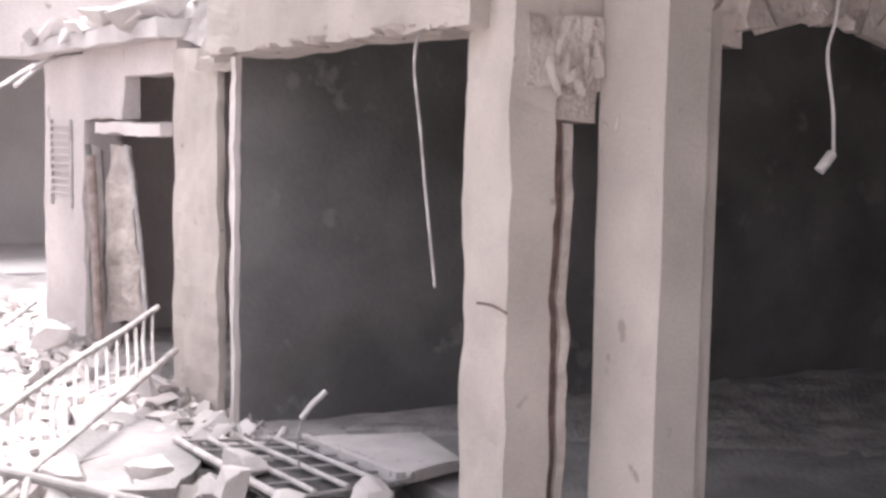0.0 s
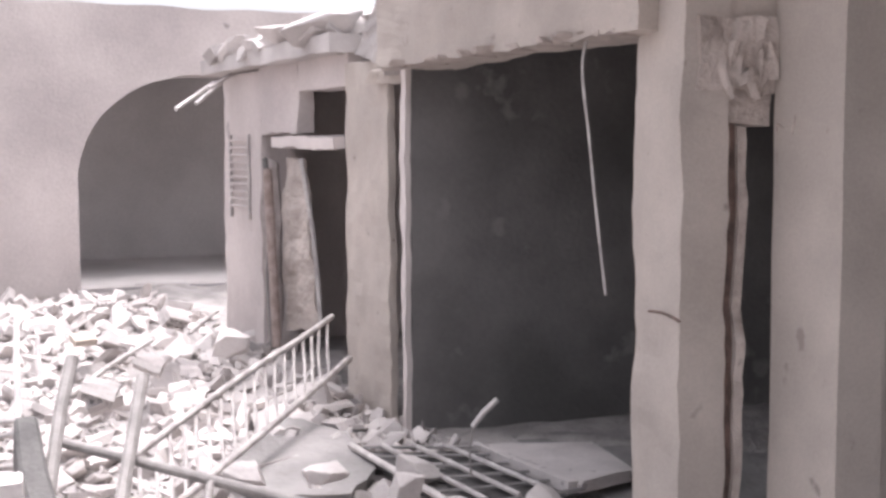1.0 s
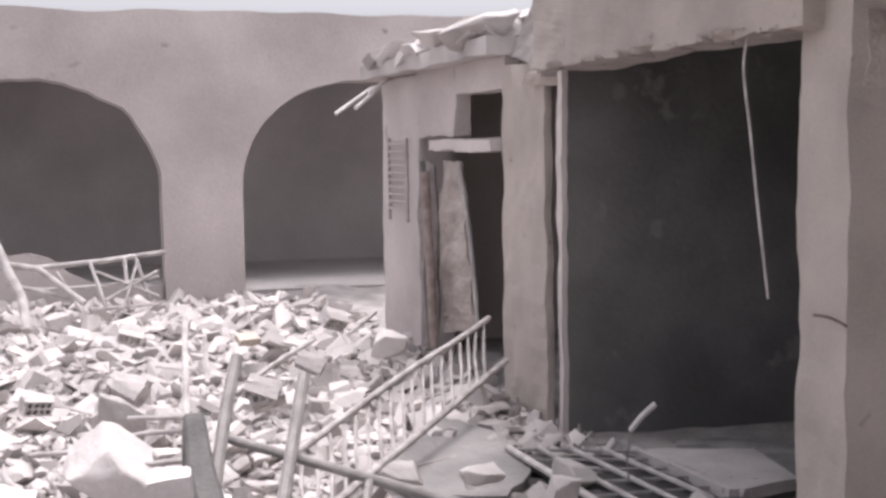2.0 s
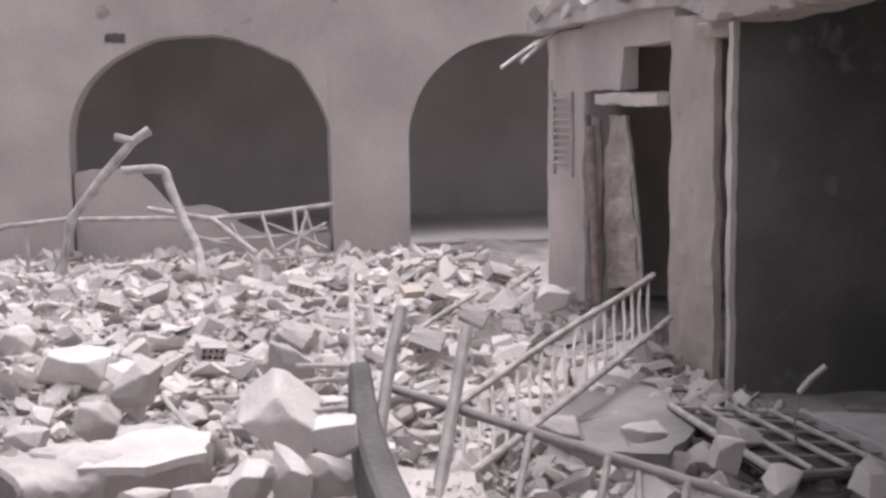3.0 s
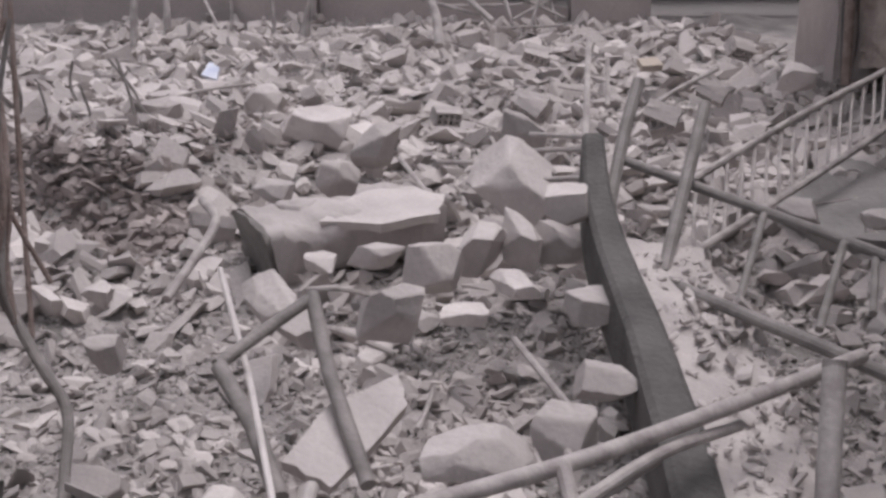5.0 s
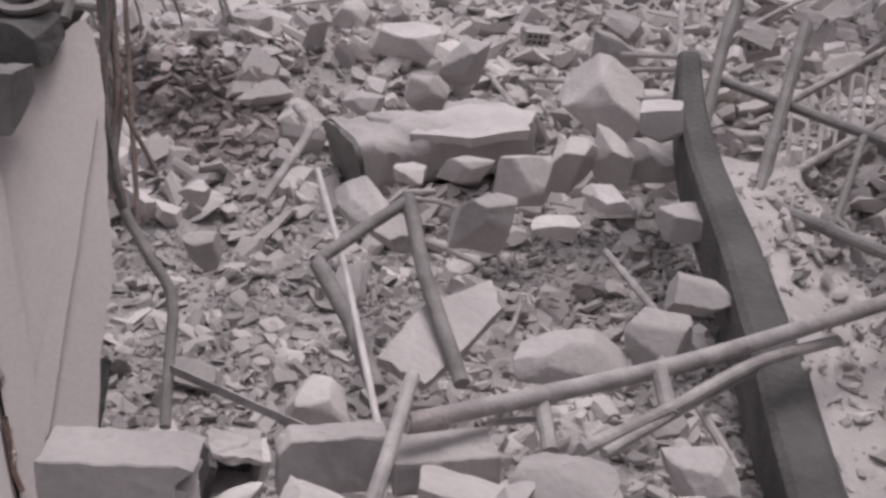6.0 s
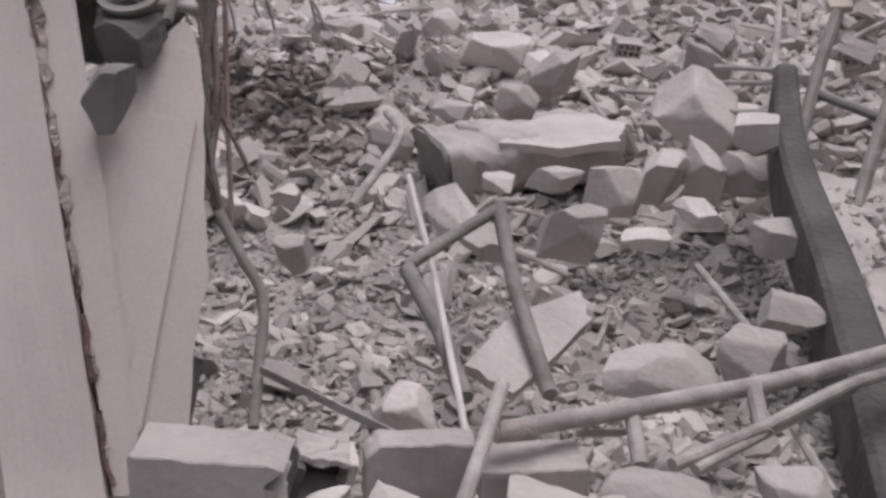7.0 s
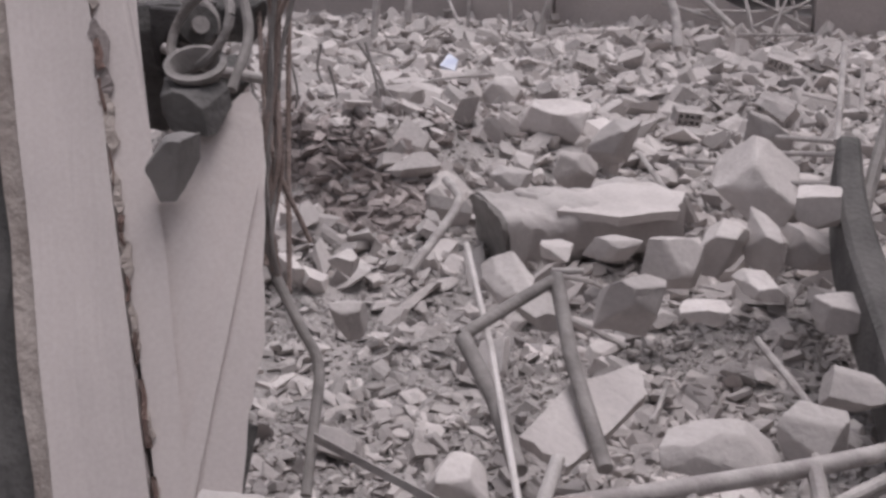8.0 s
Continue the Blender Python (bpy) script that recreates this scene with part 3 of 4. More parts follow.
# ---- building blocks in the foreground ----
def solid_block(p0, p1, width, height, seed, label, ribs=0, cut=0.0):
    """Cast block with worn arrises; ribs: broken ridges at its far end."""
    e = thing("building_block", label, "block", group="loose building blocks")
    a, b = Vector(p0), Vector(p1)
    x = (b - a).normalized()
    y = Vector((0, 0, 1)).cross(x).normalized()
    m = Matrix((x, y, x.cross(y))).transposed().to_4x4()
    m.translation = (a + b) / 2
    l = (b - a).length
    bm = bmesh.new()
    bmesh.ops.create_cube(bm, size=1, matrix=Matrix.Translation((0, 0, -height / 2)) @ Matrix.Diagonal((l, width, height, 1)))
    if cut:
        for co, no in (((-l / 2 + cut, 0, 0), (-1, 0, 0.75)), ((l / 2 - cut * 0.4, 0, -height), (1, 0, -1.1))):
            bmesh.ops.bisect_plane(bm, geom=bm.verts[:] + bm.edges[:] + bm.faces[:], plane_co=co, plane_no=no, clear_outer=True)
            bmesh.ops.holes_fill(bm, edges=[k for k in bm.edges if k.is_boundary])
    bmesh.ops.bevel(bm, geom=bm.edges[:], offset=0.004, segments=1, affect="EDGES")
    bmesh.ops.triangulate(bm, faces=bm.faces)
    for _ in range(4):
        far = [k for k in bm.edges if k.calc_length() > 0.022]
        if far:
            bmesh.ops.subdivide_edges(bm, edges=far, cuts=1)
            bmesh.ops.triangulate(bm, faces=[f for f in bm.faces if len(f.verts) > 3])
    for v in bm.verts:
        q = v.co + Vector((seed, 0, 0))
        worn = noise.noise_vector(q * 30) * 0.0045 + noise.noise_vector(q * 9) * 0.006
        pit = max(0.0, noise.noise(q * 14) - 0.42) * 0.05
        v.co += worn - Vector((0, 0, pit if v.co.z > -0.02 else 0))
    bm.transform(m)
    part("body", bm, CONCRETE, e, smooth=True)
    for k in range(ribs):
        z = -height * (0.15 + 0.7 * k / max(1, ribs - 1))
        t = height * 0.15
        bm = bmesh.new()
        ends = [[bm.verts.new((l / 2 - 0.004 + px, w, z + pz)) for px, pz in ((0, -t), (0.046 - 0.008 * k, t * 0.5), (0, t))] for w in (-width * 0.48, width * 0.46)]
        bm.faces.new(ends[0])
        bm.faces.new(ends[1][::-1])
        for i in range(3):
            bm.faces.new((ends[0][i], ends[1][i], ends[1][(i + 1) % 3], ends[0][(i + 1) % 3]))
        bmesh.ops.recalc_face_normals(bm, faces=bm.faces)
        bmesh.ops.subdivide_edges(bm, edges=[k2 for k2 in bm.edges if k2.calc_length() > 0.08], cuts=7, use_grid_fill=True)
        for v in bm.verts:
            v.co += noise.noise_vector(v.co * 22) * 0.006
        bm.transform(m)
        part("end_rib", bm, CONCRETE, e)
    return e


solid_block((-2.460, 1.179, 0.328), (-2.209, 1.365, 0.313), 0.17, 0.165, 81, "grey concrete building block with ribbed broken end", 3)
solid_block((-2.200, 1.665, 0.223), (-2.011, 1.871, 0.209), 0.09, 0.155, 82, "grey concrete slab standing on its edge", 0, 0.03)
solid_block((-1.994, 1.861, 0.162), (-1.810, 2.065, 0.153), 0.16, 0.10, 83, "low grey building block by the handrail")


def hollow_block(at, turn, tip, size, label="broken hollow block with rows of holes"):
    """Block with two rows of square holes through its face."""
    e = thing("hollow_block", label, "block", at, "hollow blocks in the rubble")
    e.rotation_euler = (tip, tip * 0.4, turn)
    w, d, h = 0.36 * size, 0.2 * size, 0.2 * size
    part("back", block(w, d * 0.6, h, Matrix.Translation((0, d * 0.3, 0)), 2, 0.008, 3), CONCRETE, e)
    for k in range(3):
        part("rib", block(w, d * 0.5, h * 0.14, Matrix.Translation((0, -d * 0.22, k * h * 0.43)), 2, 0.005, k), CONCRETE, e)
    for k in range(5):
        part("web", block(w * 0.07, d * 0.49, h * 0.285, Matrix.Translation((-w * 0.44 + k * w * 0.22, -d * 0.22, h * 0.145)), 0), CONCRETE, e)
        part("web", block(w * 0.07, d * 0.49, h * 0.285, Matrix.Translation((-w * 0.44 + k * w * 0.22, -d * 0.22, h * 0.575)), 0), CONCRETE, e)
    return e


for at, turn, tip, size in [((-4.597, 7.989, 0.455), 0.5, 0.5, 0.6), ((-2.657, 5.889, 0.476), 0.5, -0.5, 0.6), ((-3.189, 8.457, 0.526), 1.0, 0.5, 0.65), ((-6.034, 7.522, 0.335), 0.9, 0.6, 0.6), ((-2.926, 7.284, 0.426), 0.1, 0.7, 0.6), ((-4.165, 6.036, 0.336), 0.9, 0.2, 0.55), ((-3.795, 6.434, 0.374), 0.2, 0.4, 0.7), ((-2.721, 5.918, 0.517), 0.3, 0.6, 0.6), ((-3.557, 6.069, 0.462), -0.2, 0.6, 0.6)]:
    hollow_block(at, turn, tip * 1.5, size * 0.85)

solo("ochre_tile", plate([(-3.933, 8.390, 0.458), (-3.833, 8.545, 0.450), (-3.706, 8.376, 0.427), (-3.811, 8.215, 0.420)], 0.05, 8), OCHRE, "dusty ochre clay tile on the rubble", "tile")
solo("plastic_sheet", plate([(-6.751, 6.642, 0.349), (-6.832, 6.840, 0.420), (-6.688, 6.788, 0.384), (-6.564, 6.614, 0.343)], 0.03, 9), BLUE, "shiny pale blue plastic scrap on the rubble", "plastic sheet")


# ---- railings ----
def run(name, parent, points, radius, mat=RAIL, sides=10, label=""):
    return part(name, tube(points, radius, sides), mat, parent, label, smooth=True)


ra = thing("stair_railing", "bent steel balustrade with thin bars lying by the column", "railing")
A0, A1 = Vector((-2.277, 5.234, 0.379)), Vector((-1.821, 7.726, 0.704))
B0, B1 = Vector((-2.113, 4.598, 0.140)), Vector((-1.687, 7.628, 0.441))
topline = bend([A0, A0.lerp(A1, 0.45) + Vector((0, 0, 0.02)), A0.lerp(A1, 0.8), A1])
run("top_rail", ra, topline, 0.019)
lowline = bend([B0, B0.lerp(B1, 0.5) + Vector((0, 0, -0.01)), B1])
run("bottom_rail", ra, lowline, 0.021)
r = random.Random(13)
for k in range(18):
    f = 0.03 + 0.055 * k
    p = A0.lerp(A1, f) - Vector((0, 0, 0.005))
    q = B0.lerp(B1, 0.048 + 0.845 * f)
    run("baluster", ra, [p, p.lerp(q, 0.5) + Vector((r.uniform(-.012, .012), 0, 0)), q], 0.010, sides=7)

rb = thing("fallen_railing", "fallen dusty steel handrail with flat posts", "railing")
R0, R1, R2 = Vector((-2.441, 4.843, 0.544)), Vector((-1.755, 4.725, 0.432)), Vector((-0.956, 4.551, 0.316))
R3 = R2 + (R2 - R1) * 0.8
run("top_rail", rb, bend([R0, R1, R2, R3]), 0.023, IRON)
run("post", rb, [(-2.532, 5.182, 0.854), (-2.498, 4.965, 0.662), (-2.378, 4.515, 0.326)], 0.031, IRON, 8)
run("post", rb, [(-2.159, 5.078, 0.792), (-2.097, 4.740, 0.539), (-1.986, 4.239, 0.247)], 0.030, IRON, 8)
run("bottom_rail", rb, bend([(-2.324, 4.380, 0.368), (-2.230, 4.292, 0.293), (-2.009, 4.223, 0.236), (-1.360, 3.931, 0.211), (-0.801, 3.758, 0.155)]), 0.026, IRON)
for p, q in [((-1.728, 4.679, 0.427), (-1.648, 4.183, 0.212)), ((-1.377, 4.625, 0.373), (-1.307, 4.075, 0.193)), ((-1.251, 4.629, 0.343), (-1.166, 4.282, 0.217)), ((-1.039, 4.565, 0.322), (-0.993, 4.003, 0.147))]:
    run("baluster", rb, [p, q], 0.017, IRON, 8)
rails = thing("bent_guard_rail", "bent thin steel guard rail half buried in rubble", "railing")
run("top_rail", rails, bend([(-3.290, 5.106, 0.377), (-3.143, 5.292, 0.422), (-2.875, 5.310, 0.461), (-2.838, 5.336, 0.511)]), 0.014)
run("lower_rail", rails, bend([(-3.046, 4.988, 0.340), (-2.844, 5.083, 0.358), (-2.713, 5.035, 0.381)]), 0.014)
run("post", rails, [(-3.330, 6.289, 0.875), (-2.913, 5.409, 0.491)], 0.018, sides=8)
run("post", rails, [(-3.221, 6.319, 0.758), (-3.073, 6.015, 0.550)], 0.014, sides=8)
run("brace", rails, bend([(-2.898, 5.975, 0.504), (-2.852, 6.456, 0.587), (-2.782, 6.945, 0.653)]), 0.014)

rc = thing("handrail", "round dusty steel handrail lying across blocks", "handrail")
run("rail", rc, bend([(-1.952, 1.865, 0.243), (-1.783, 2.253, 0.217), (-1.563, 2.689, 0.211), (-1.318, 3.223, 0.227), (-1.087, 3.808, 0.232)]), 0.026, sides=16)
run("end_cap", rc, [(-1.947, 1.870, 0.244), (-1.899, 1.968, 0.230)], 0.029, EARTH, 14, "rust-red stained rail end")
run("post", rc, [(-1.778, 2.246, 0.196), (-1.688, 2.146, 0.126)], 0.022)
run("post", rc, [(-1.607, 2.591, 0.218), (-1.515, 2.488, 0.139)], 0.024)
run("lower_rail", rc, bend([(-1.604, 2.157, 0.154), (-1.522, 2.489, 0.154), (-1.425, 2.849, 0.183), (-1.316, 3.251, 0.142)]), 0.019)
run("lower_rail", rc, bend([(-1.556, 2.189, 0.145), (-1.513, 2.490, 0.139), (-1.437, 2.889, 0.147)]), 0.014)
run("stub", rc, [(-1.857, 2.108, 0.174), (-1.803, 2.265, 0.135)], 0.011)
ps = thing("pipe_post", "thick dusty steel post standing in the rubble", "post")
run("tube", ps, [(-1.058, 3.312, 0.385), (-1.010, 3.150, 0.15), (-0.960, 2.990, -0.15)], 0.036, sides=18)
run("cap", ps, [(-1.060, 3.316, 0.392), (-1.056, 3.306, 0.372)], 0.038, IRON, 18)

# dark edge of a fallen stair flight
st = thing("stair_stringer", "stair stringer sunk into the rubble, side shade in its colour", "stair part")
S0, S1, S2, S3 = Vector((-2.610, 4.851, 0.611)), Vector((-2.308, 4.352, 0.360)), Vector((-1.757, 3.635, 0.101)), Vector((-1.151, 2.704, -0.129))


def stringer():
    bm = bmesh.new()
    rings = []
    pts = bend([S0, S1, S2, S3, S3 + (S3 - S2) * 0.5], 5)
    for i, p in enumerate(pts):
        d = (pts[min(i + 1, len(pts) - 1)] - pts[max(i - 1, 0)]).normalized()
        side = Vector((0, 0, 1)).cross(d).normalized()
        up = d.cross(side)
        if up.z < 0:
            up = -up
        w = 0.050 + 0.034 * min(1, i / 12)
        k = 0.006 * noise.noise(p * 7)
        rings.append([bm.verts.new(p + side * (a * w + k) + up * (b + k)) for a, b in ((-1, -0.22), (1, -0.22), (1.0, 0.03), (0.7, 0.05), (-0.7, 0.05), (-1, 0.03))])
    for u, v in zip(rings, rings[1:]):
        for j in range(6):
            bm.faces.new((u[j], u[(j + 1) % 6], v[(j + 1) % 6], v[j]))
    bm.faces.new(rings[0][::-1])
    bm.faces.new(rings[-1])
    bmesh.ops.recalc_face_normals(bm, faces=bm.faces)
    return bm


# Dark colour stands in for the shaded side of the flight.
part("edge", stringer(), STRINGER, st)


def flight():
    """Dusty sloping top of the fallen flight, beside its dark edge."""
    bm = bmesh.new()
    rows = []
    pts = bend([S1.lerp(S2, 0.12), S1.lerp(S2, 0.5), S2, S3, S3 + (S3 - S2) * 0.5], 7)
    for i, p in enumerate(pts):
        d = (pts[min(i + 1, len(pts) - 1)] - pts[max(i - 1, 0)]).normalized()
        side = d.cross(Vector((0, 0, 1))).normalized()
        if side.x < 0:
            side = -side
        wide = 0.46 + 0.10 * noise.noise(p * 3)
        row = []
        for k in range(15):
            q = p + side * (0.045 + wide * k / 14)
            drop = 0.0 if k < 13 else -0.18
            bump = 0.018 * noise.noise(q * 7) + 0.012 * noise.noise(q * 21)
            row.append(bm.verts.new(q + Vector((0, 0, 0.015 - 0.05 * k / 14 + drop + bump))))
        rows.append(row)
    for u, v in zip(rows, rows[1:]):
        for k in range(14):
            bm.faces.new((u[k], u[k + 1], v[k + 1], v[k]))
    rim = bmesh.ops.extrude_face_region(bm, geom=bm.faces[:])
    for v in rim["geom"]:
        if isinstance(v, bmesh.types.BMVert):
            v.co.z -= 0.12
    bmesh.ops.recalc_face_normals(bm, faces=bm.faces)
    return bm


part("flight", flight(), PALE, st, "pale dusty top of the fallen stair flight", smooth=True)


def scatter(name, spots, sizes, seed, mat, label):
    """Loose crumbs lying at given places, as one heap."""
    r2 = random.Random(seed)
    verts, faces = [], []
    for x, y, z in spots:
        k = sizes[0] * (sizes[1] / sizes[0]) ** (r2.random() ** 2)
        shape, fs = r2.choice(CHUNKS)
        m = Matrix.LocRotScale((x, y, z + k * 0.1), Euler((r2.gauss(0, 0.5), r2.gauss(0, 0.5), r2.uniform(0, 6.28))), (k, k * r2.uniform(0.6, 1), k * r2.uniform(0.3, 0.9)))
        o = len(verts)
        verts += [tuple(m @ Vector(v)) for v in shape]
        faces += [[o + i for i in f] for f in fs]
    me = bpy.data.meshes.new(name)
    me.from_pydata(verts, [], faces)
    me.materials.append(mat)
    return tagged(new(name, me), label, "rubble", kind="stuff")


r = random.Random(17)
spots = []
for _ in range(420):
    f, w = r.random(), r.random()
    p = S1.lerp(S2, 0.2).lerp(S3, f)
    side = (S3 - S1).cross(Vector((0, 0, 1))).normalized()
    side = side if side.x > 0 else -side
    spots.append(tuple(p + side * (0.08 + 0.42 * w ** 0.7) + Vector((0, 0, 0.0 - 0.04 * w))))
scatter("flight_crumbs", spots, (0.012, 0.07), 23, RUBBLE, "loose crumbs lying on the fallen stair flight")
# stones fallen between the lumps and the stair flight
spots = []
for _ in range(620):
    f, w = r.random(), r.random()
    p = Vector((-2.65, 3.95, 0)).lerp(Vector((-1.75, 2.75, 0)), f) + Vector((-0.55 * w + 0.12, -0.30 * w, 0))
    spots.append((p.x, p.y, ground_height(p.x, p.y) + 0.015))
scatter("stone_rubble", spots, (0.025, 0.15), 37, RUBBLE, "pale broken stones beside the fallen stair flight")
# earth and broken brick, darkened for the shaded face of the steep bank
spots = []
for _ in range(2600):
    x, y = r.uniform(-6.5, -4.55), r.gauss(4.08, 0.16)
    spots.append((x, y, ground_height(x, y)))
scatter("bank_rubble", spots, (0.02, 0.13), 29, EARTH, "earth and broken brick in a steep bank, darkened as shade")
spots = []
for _ in range(1900):
    x, y = r.uniform(-8.0, -4.9), r.uniform(4.2, 6.4)
    spots.append((x, y, ground_height(x, y)))
for k in range(9):
    x, y = r.uniform(-6.6, -5.3), r.uniform(4.15, 5.3)
    p = Vector((x, y, ground_height(x, y) - 0.03))
    q = p + Vector((r.uniform(-0.15, 0.15), r.uniform(-0.15, 0.15), r.uniform(0.2, 0.45)))
    solo("bent_rebar", tube(bend([p, p.lerp(q, 0.5) + Vector((r.uniform(-0.08, 0.08), 0, 0)), q], 4), r.uniform(0.006, 0.011), 6), IRON, "dusty bent bar standing out of the bank", "rebar", "bars in the bank", True)
scatter("brick_rubble", spots, (0.03, 0.14), 31, EARTH, "brownish broken brickwork on the bank")

# ---- bent bars in the foreground ----
fr = thing("bent_pipe_frame", "bent dusty pipe frame sticking out of rubble", "pipe")
run("pipe", fr, [(-2.279, 2.161, 0.118), (-2.499, 2.313, 0.220), (-2.746, 2.442, 0.318)], 0.028, IRON, 12)
run("pipe", fr, [(-2.753, 2.439, 0.323), (-2.745, 2.671, 0.371), (-2.733, 2.904, 0.414)], 0.022, IRON, 12)
run("pipe", fr, [(-2.736, 2.907, 0.423), (-2.518, 2.714, 0.241), (-2.191, 2.464, 0.045)], 0.026, IRON, 12)
run("plate", fr, [(-2.754, 2.899, 0.438), (-2.677, 2.985, 0.436)], 0.012, sides=8)
solo("thin_rod", tube([(-3.069, 2.816, 0.485), (-2.668, 2.489, 0.293), (-2.115, 1.963, 0.145)], 0.011, 8), CABLE, "thin pale straight rod leaning on a block", "rod")
solo("leaning_tube", tube([(-1.988, 1.950, 0.334), (-1.857, 1.685, 0.279), (-1.728, 1.422, 0.227)], 0.019, 12), RAIL, "dusty steel tube leaning against a block", "pipe")
def angle_bar(p, q, width, thick):
    """Rolled L-section between two points."""
    p, q = Vector(p), Vector(q)
    x = (q - p).normalized()
    y = Vector((0, 0, 1)).cross(x).normalized()
    z = x.cross(y)
    shape = [(0, 0), (width, 0), (width, thick), (thick, thick), (thick, width * 0.8), (0, width * 0.8)]
    bm = bmesh.new()
    ends = [[bm.verts.new(o + y * a + z * b) for a, b in shape] for o in (p, q)]
    for i in range(6):
        bm.faces.new((ends[0][i], ends[0][(i + 1) % 6], ends[1][(i + 1) % 6], ends[1][i]))
    bm.faces.new(ends[0][::-1])
    bm.faces.new(ends[1])
    bmesh.ops.recalc_face_normals(bm, faces=bm.faces)
    return bm


solo("loose_bar", angle_bar((-2.685, 1.750, 0.215), (-2.180, 1.800, 0.150), 0.034, 0.005), RAIL, "flat angle steel bar lying on the rubble", "bar")
solo("bent_bar", tube(bend([(-3.471, 2.939, 0.261), (-3.551, 3.191, 0.349), (-3.649, 3.424, 0.428), (-3.847, 3.557, 0.459)]), 0.020, 10), RAIL, "bent steel bar beside the slab", "bar")
solo("bent_conduit", tube(bend([(-3.477, 2.287, 1.151), (-3.302, 2.116, 0.802), (-3.158, 1.998, 0.609), (-2.965, 1.937, 0.459), (-2.842, 1.913, 0.354), (-2.736, 1.797, 0.227), (-2.634, 1.676, 0.095)]), 0.017, 10), IRON, "bent conduit hanging down beside the pillar", "conduit")
for k, (a, b, c) in enumerate([((-3.462, 2.264, 1.448), (-3.262, 2.129, 1.016), (-3.115, 1.947, 0.590)), ((-3.462, 2.334, 1.446), (-3.303, 2.119, 1.084), (-3.093, 1.961, 0.574)), ((-3.485, 2.382, 1.442), (-3.294, 2.199, 0.912), (-3.081, 2.009, 0.493)), ((-3.427, 2.199, 1.383), (-3.221, 2.065, 0.942), (-3.065, 2.086, 0.644))]):
    solo("hanging_wire", tube(bend([a, b, c]), 0.011 - 0.001 * k, 7), REBAR, "rusty dusty wire hanging beside the pillar", "wire", "wires beside the pillar")
r = random.Random(61)
for k in range(7):
    sway = [Vector((r.uniform(-0.03, 0.03), r.uniform(-0.03, 0.03), 0)) for _ in range(5)]
    pts = [Vector((-3.00 + 0.012 * k, 1.885 + 0.005 * k, 1.45)), Vector((-2.955, 1.86, 1.22)), Vector((-2.915, 1.80 + 0.008 * k, 0.98)), Vector((-2.860, 1.77, 0.78)), Vector((-2.845, 1.775, 0.66))]
    solo("hanging_wire", tube(bend([p + q for p, q in zip(pts, sway[:4] + [Vector()])]), r.uniform(0.004, 0.010), 7), REBAR if k % 2 else IRON, "rusty dusty wire hanging beside the pillar", "wire", "wires beside the pillar", True)
for p, q in [((-2.326, 3.607, 0.108), (-1.886, 3.240, 0.049)), ((-3.645, 5.139, 0.335), (-3.406, 5.316, 0.323)), ((-3.871, 5.103, 0.341), (-3.551, 4.889, 0.229)), ((-1.545, 2.712, 0.092), (-1.302, 2.472, 0.048)), ((-1.888, 3.115, 0.072), (-1.713, 2.856, 0.096)), ((-3.275, 5.485, 0.462), (-2.866, 5.289, 0.527)), ((-7.832, 7.890, 0.749), (-7.351, 7.521, 0.570)), ((-3.011, 8.366, 0.471), (-3.004, 9.050, 0.544))]:
    solo("steel_bar", tube([p, q], 0.014, 7), RAIL, "short steel bar stuck in the rubble", "bar", "loose bars")

# ---- white pillar and scrap at the near left ----
pil = thing("leaning_pillar", "white plastered pillar with cracked edges, leaning", "pillar")


def sheet(points, thick, seed, cuts=10, wear=0.006):
    """Upright panel from four corners, with thickness away from the court."""
    a, b, c, d = [Vector(p) for p in points]
    nor = (b - a).cross(d - a).normalized()
    if nor.y < 0:
        nor = -nor
    bm = bmesh.new()
    f = [bm.verts.new(p) for p in (a, b, c, d)]
    g = [bm.verts.new(p + nor * thick) for p in (a, b, c, d)]
    bm.faces.new(f)
    bm.faces.new(g[::-1])
    for i in range(4):
        bm.faces.new((f[i], g[i], g[(i + 1) % 4], f[(i + 1) % 4]))
    bmesh.ops.recalc_face_normals(bm, faces=bm.faces)
    bmesh.ops.subdivide_edges(bm, edges=[e for e in bm.edges if e.calc_length() > 0.08], cuts=cuts, use_grid_fill=True)
    for v in bm.verts:
        v.co += (noise.noise_vector(v.co * 5 + Vector((seed, 0, 0))) + 0.6 * noise.noise_vector(v.co * 16)) * wear
    return bm


part("face", sheet([(-2.508, 0.872, -0.351), (-2.334, 1.033, -0.348), (-3.335, 1.529, 1.616), (-3.544, 1.406, 1.612)], 0.2, 1), WHITE, pil)
part("broken_edge", sheet([(-2.604, 0.873, -0.410), (-2.534, 0.893, -0.380), (-3.563, 1.431, 1.611), (-3.633, 1.395, 1.610)], 0.15, 2, 14, 0.016), ROUGH, pil, "chipped dark masonry edge")
part("return_face", sheet([(-2.581, 1.181, 0.120), (-2.537, 1.247, 0.111), (-3.258, 1.627, 1.617), (-3.336, 1.535, 1.616)], 0.15, 4), WHITE, pil)
lean = thing("plaster_board", "pale plaster panel leaning against the pillar", "panel")
part("panel", plate([(-2.553, 1.216, 0.071), (-2.502, 1.337, 0.117), (-2.606, 1.468, 0.406), (-2.654, 1.568, 0.580), (-2.722, 1.625, 0.736), (-2.817, 1.717, 0.977), (-2.903, 1.772, 1.163), (-2.949, 1.690, 1.145), (-2.955, 1.560, 1.020), (-2.960, 1.452, 0.920)], 0.05, 6, 0.0008), WHITE, lean)
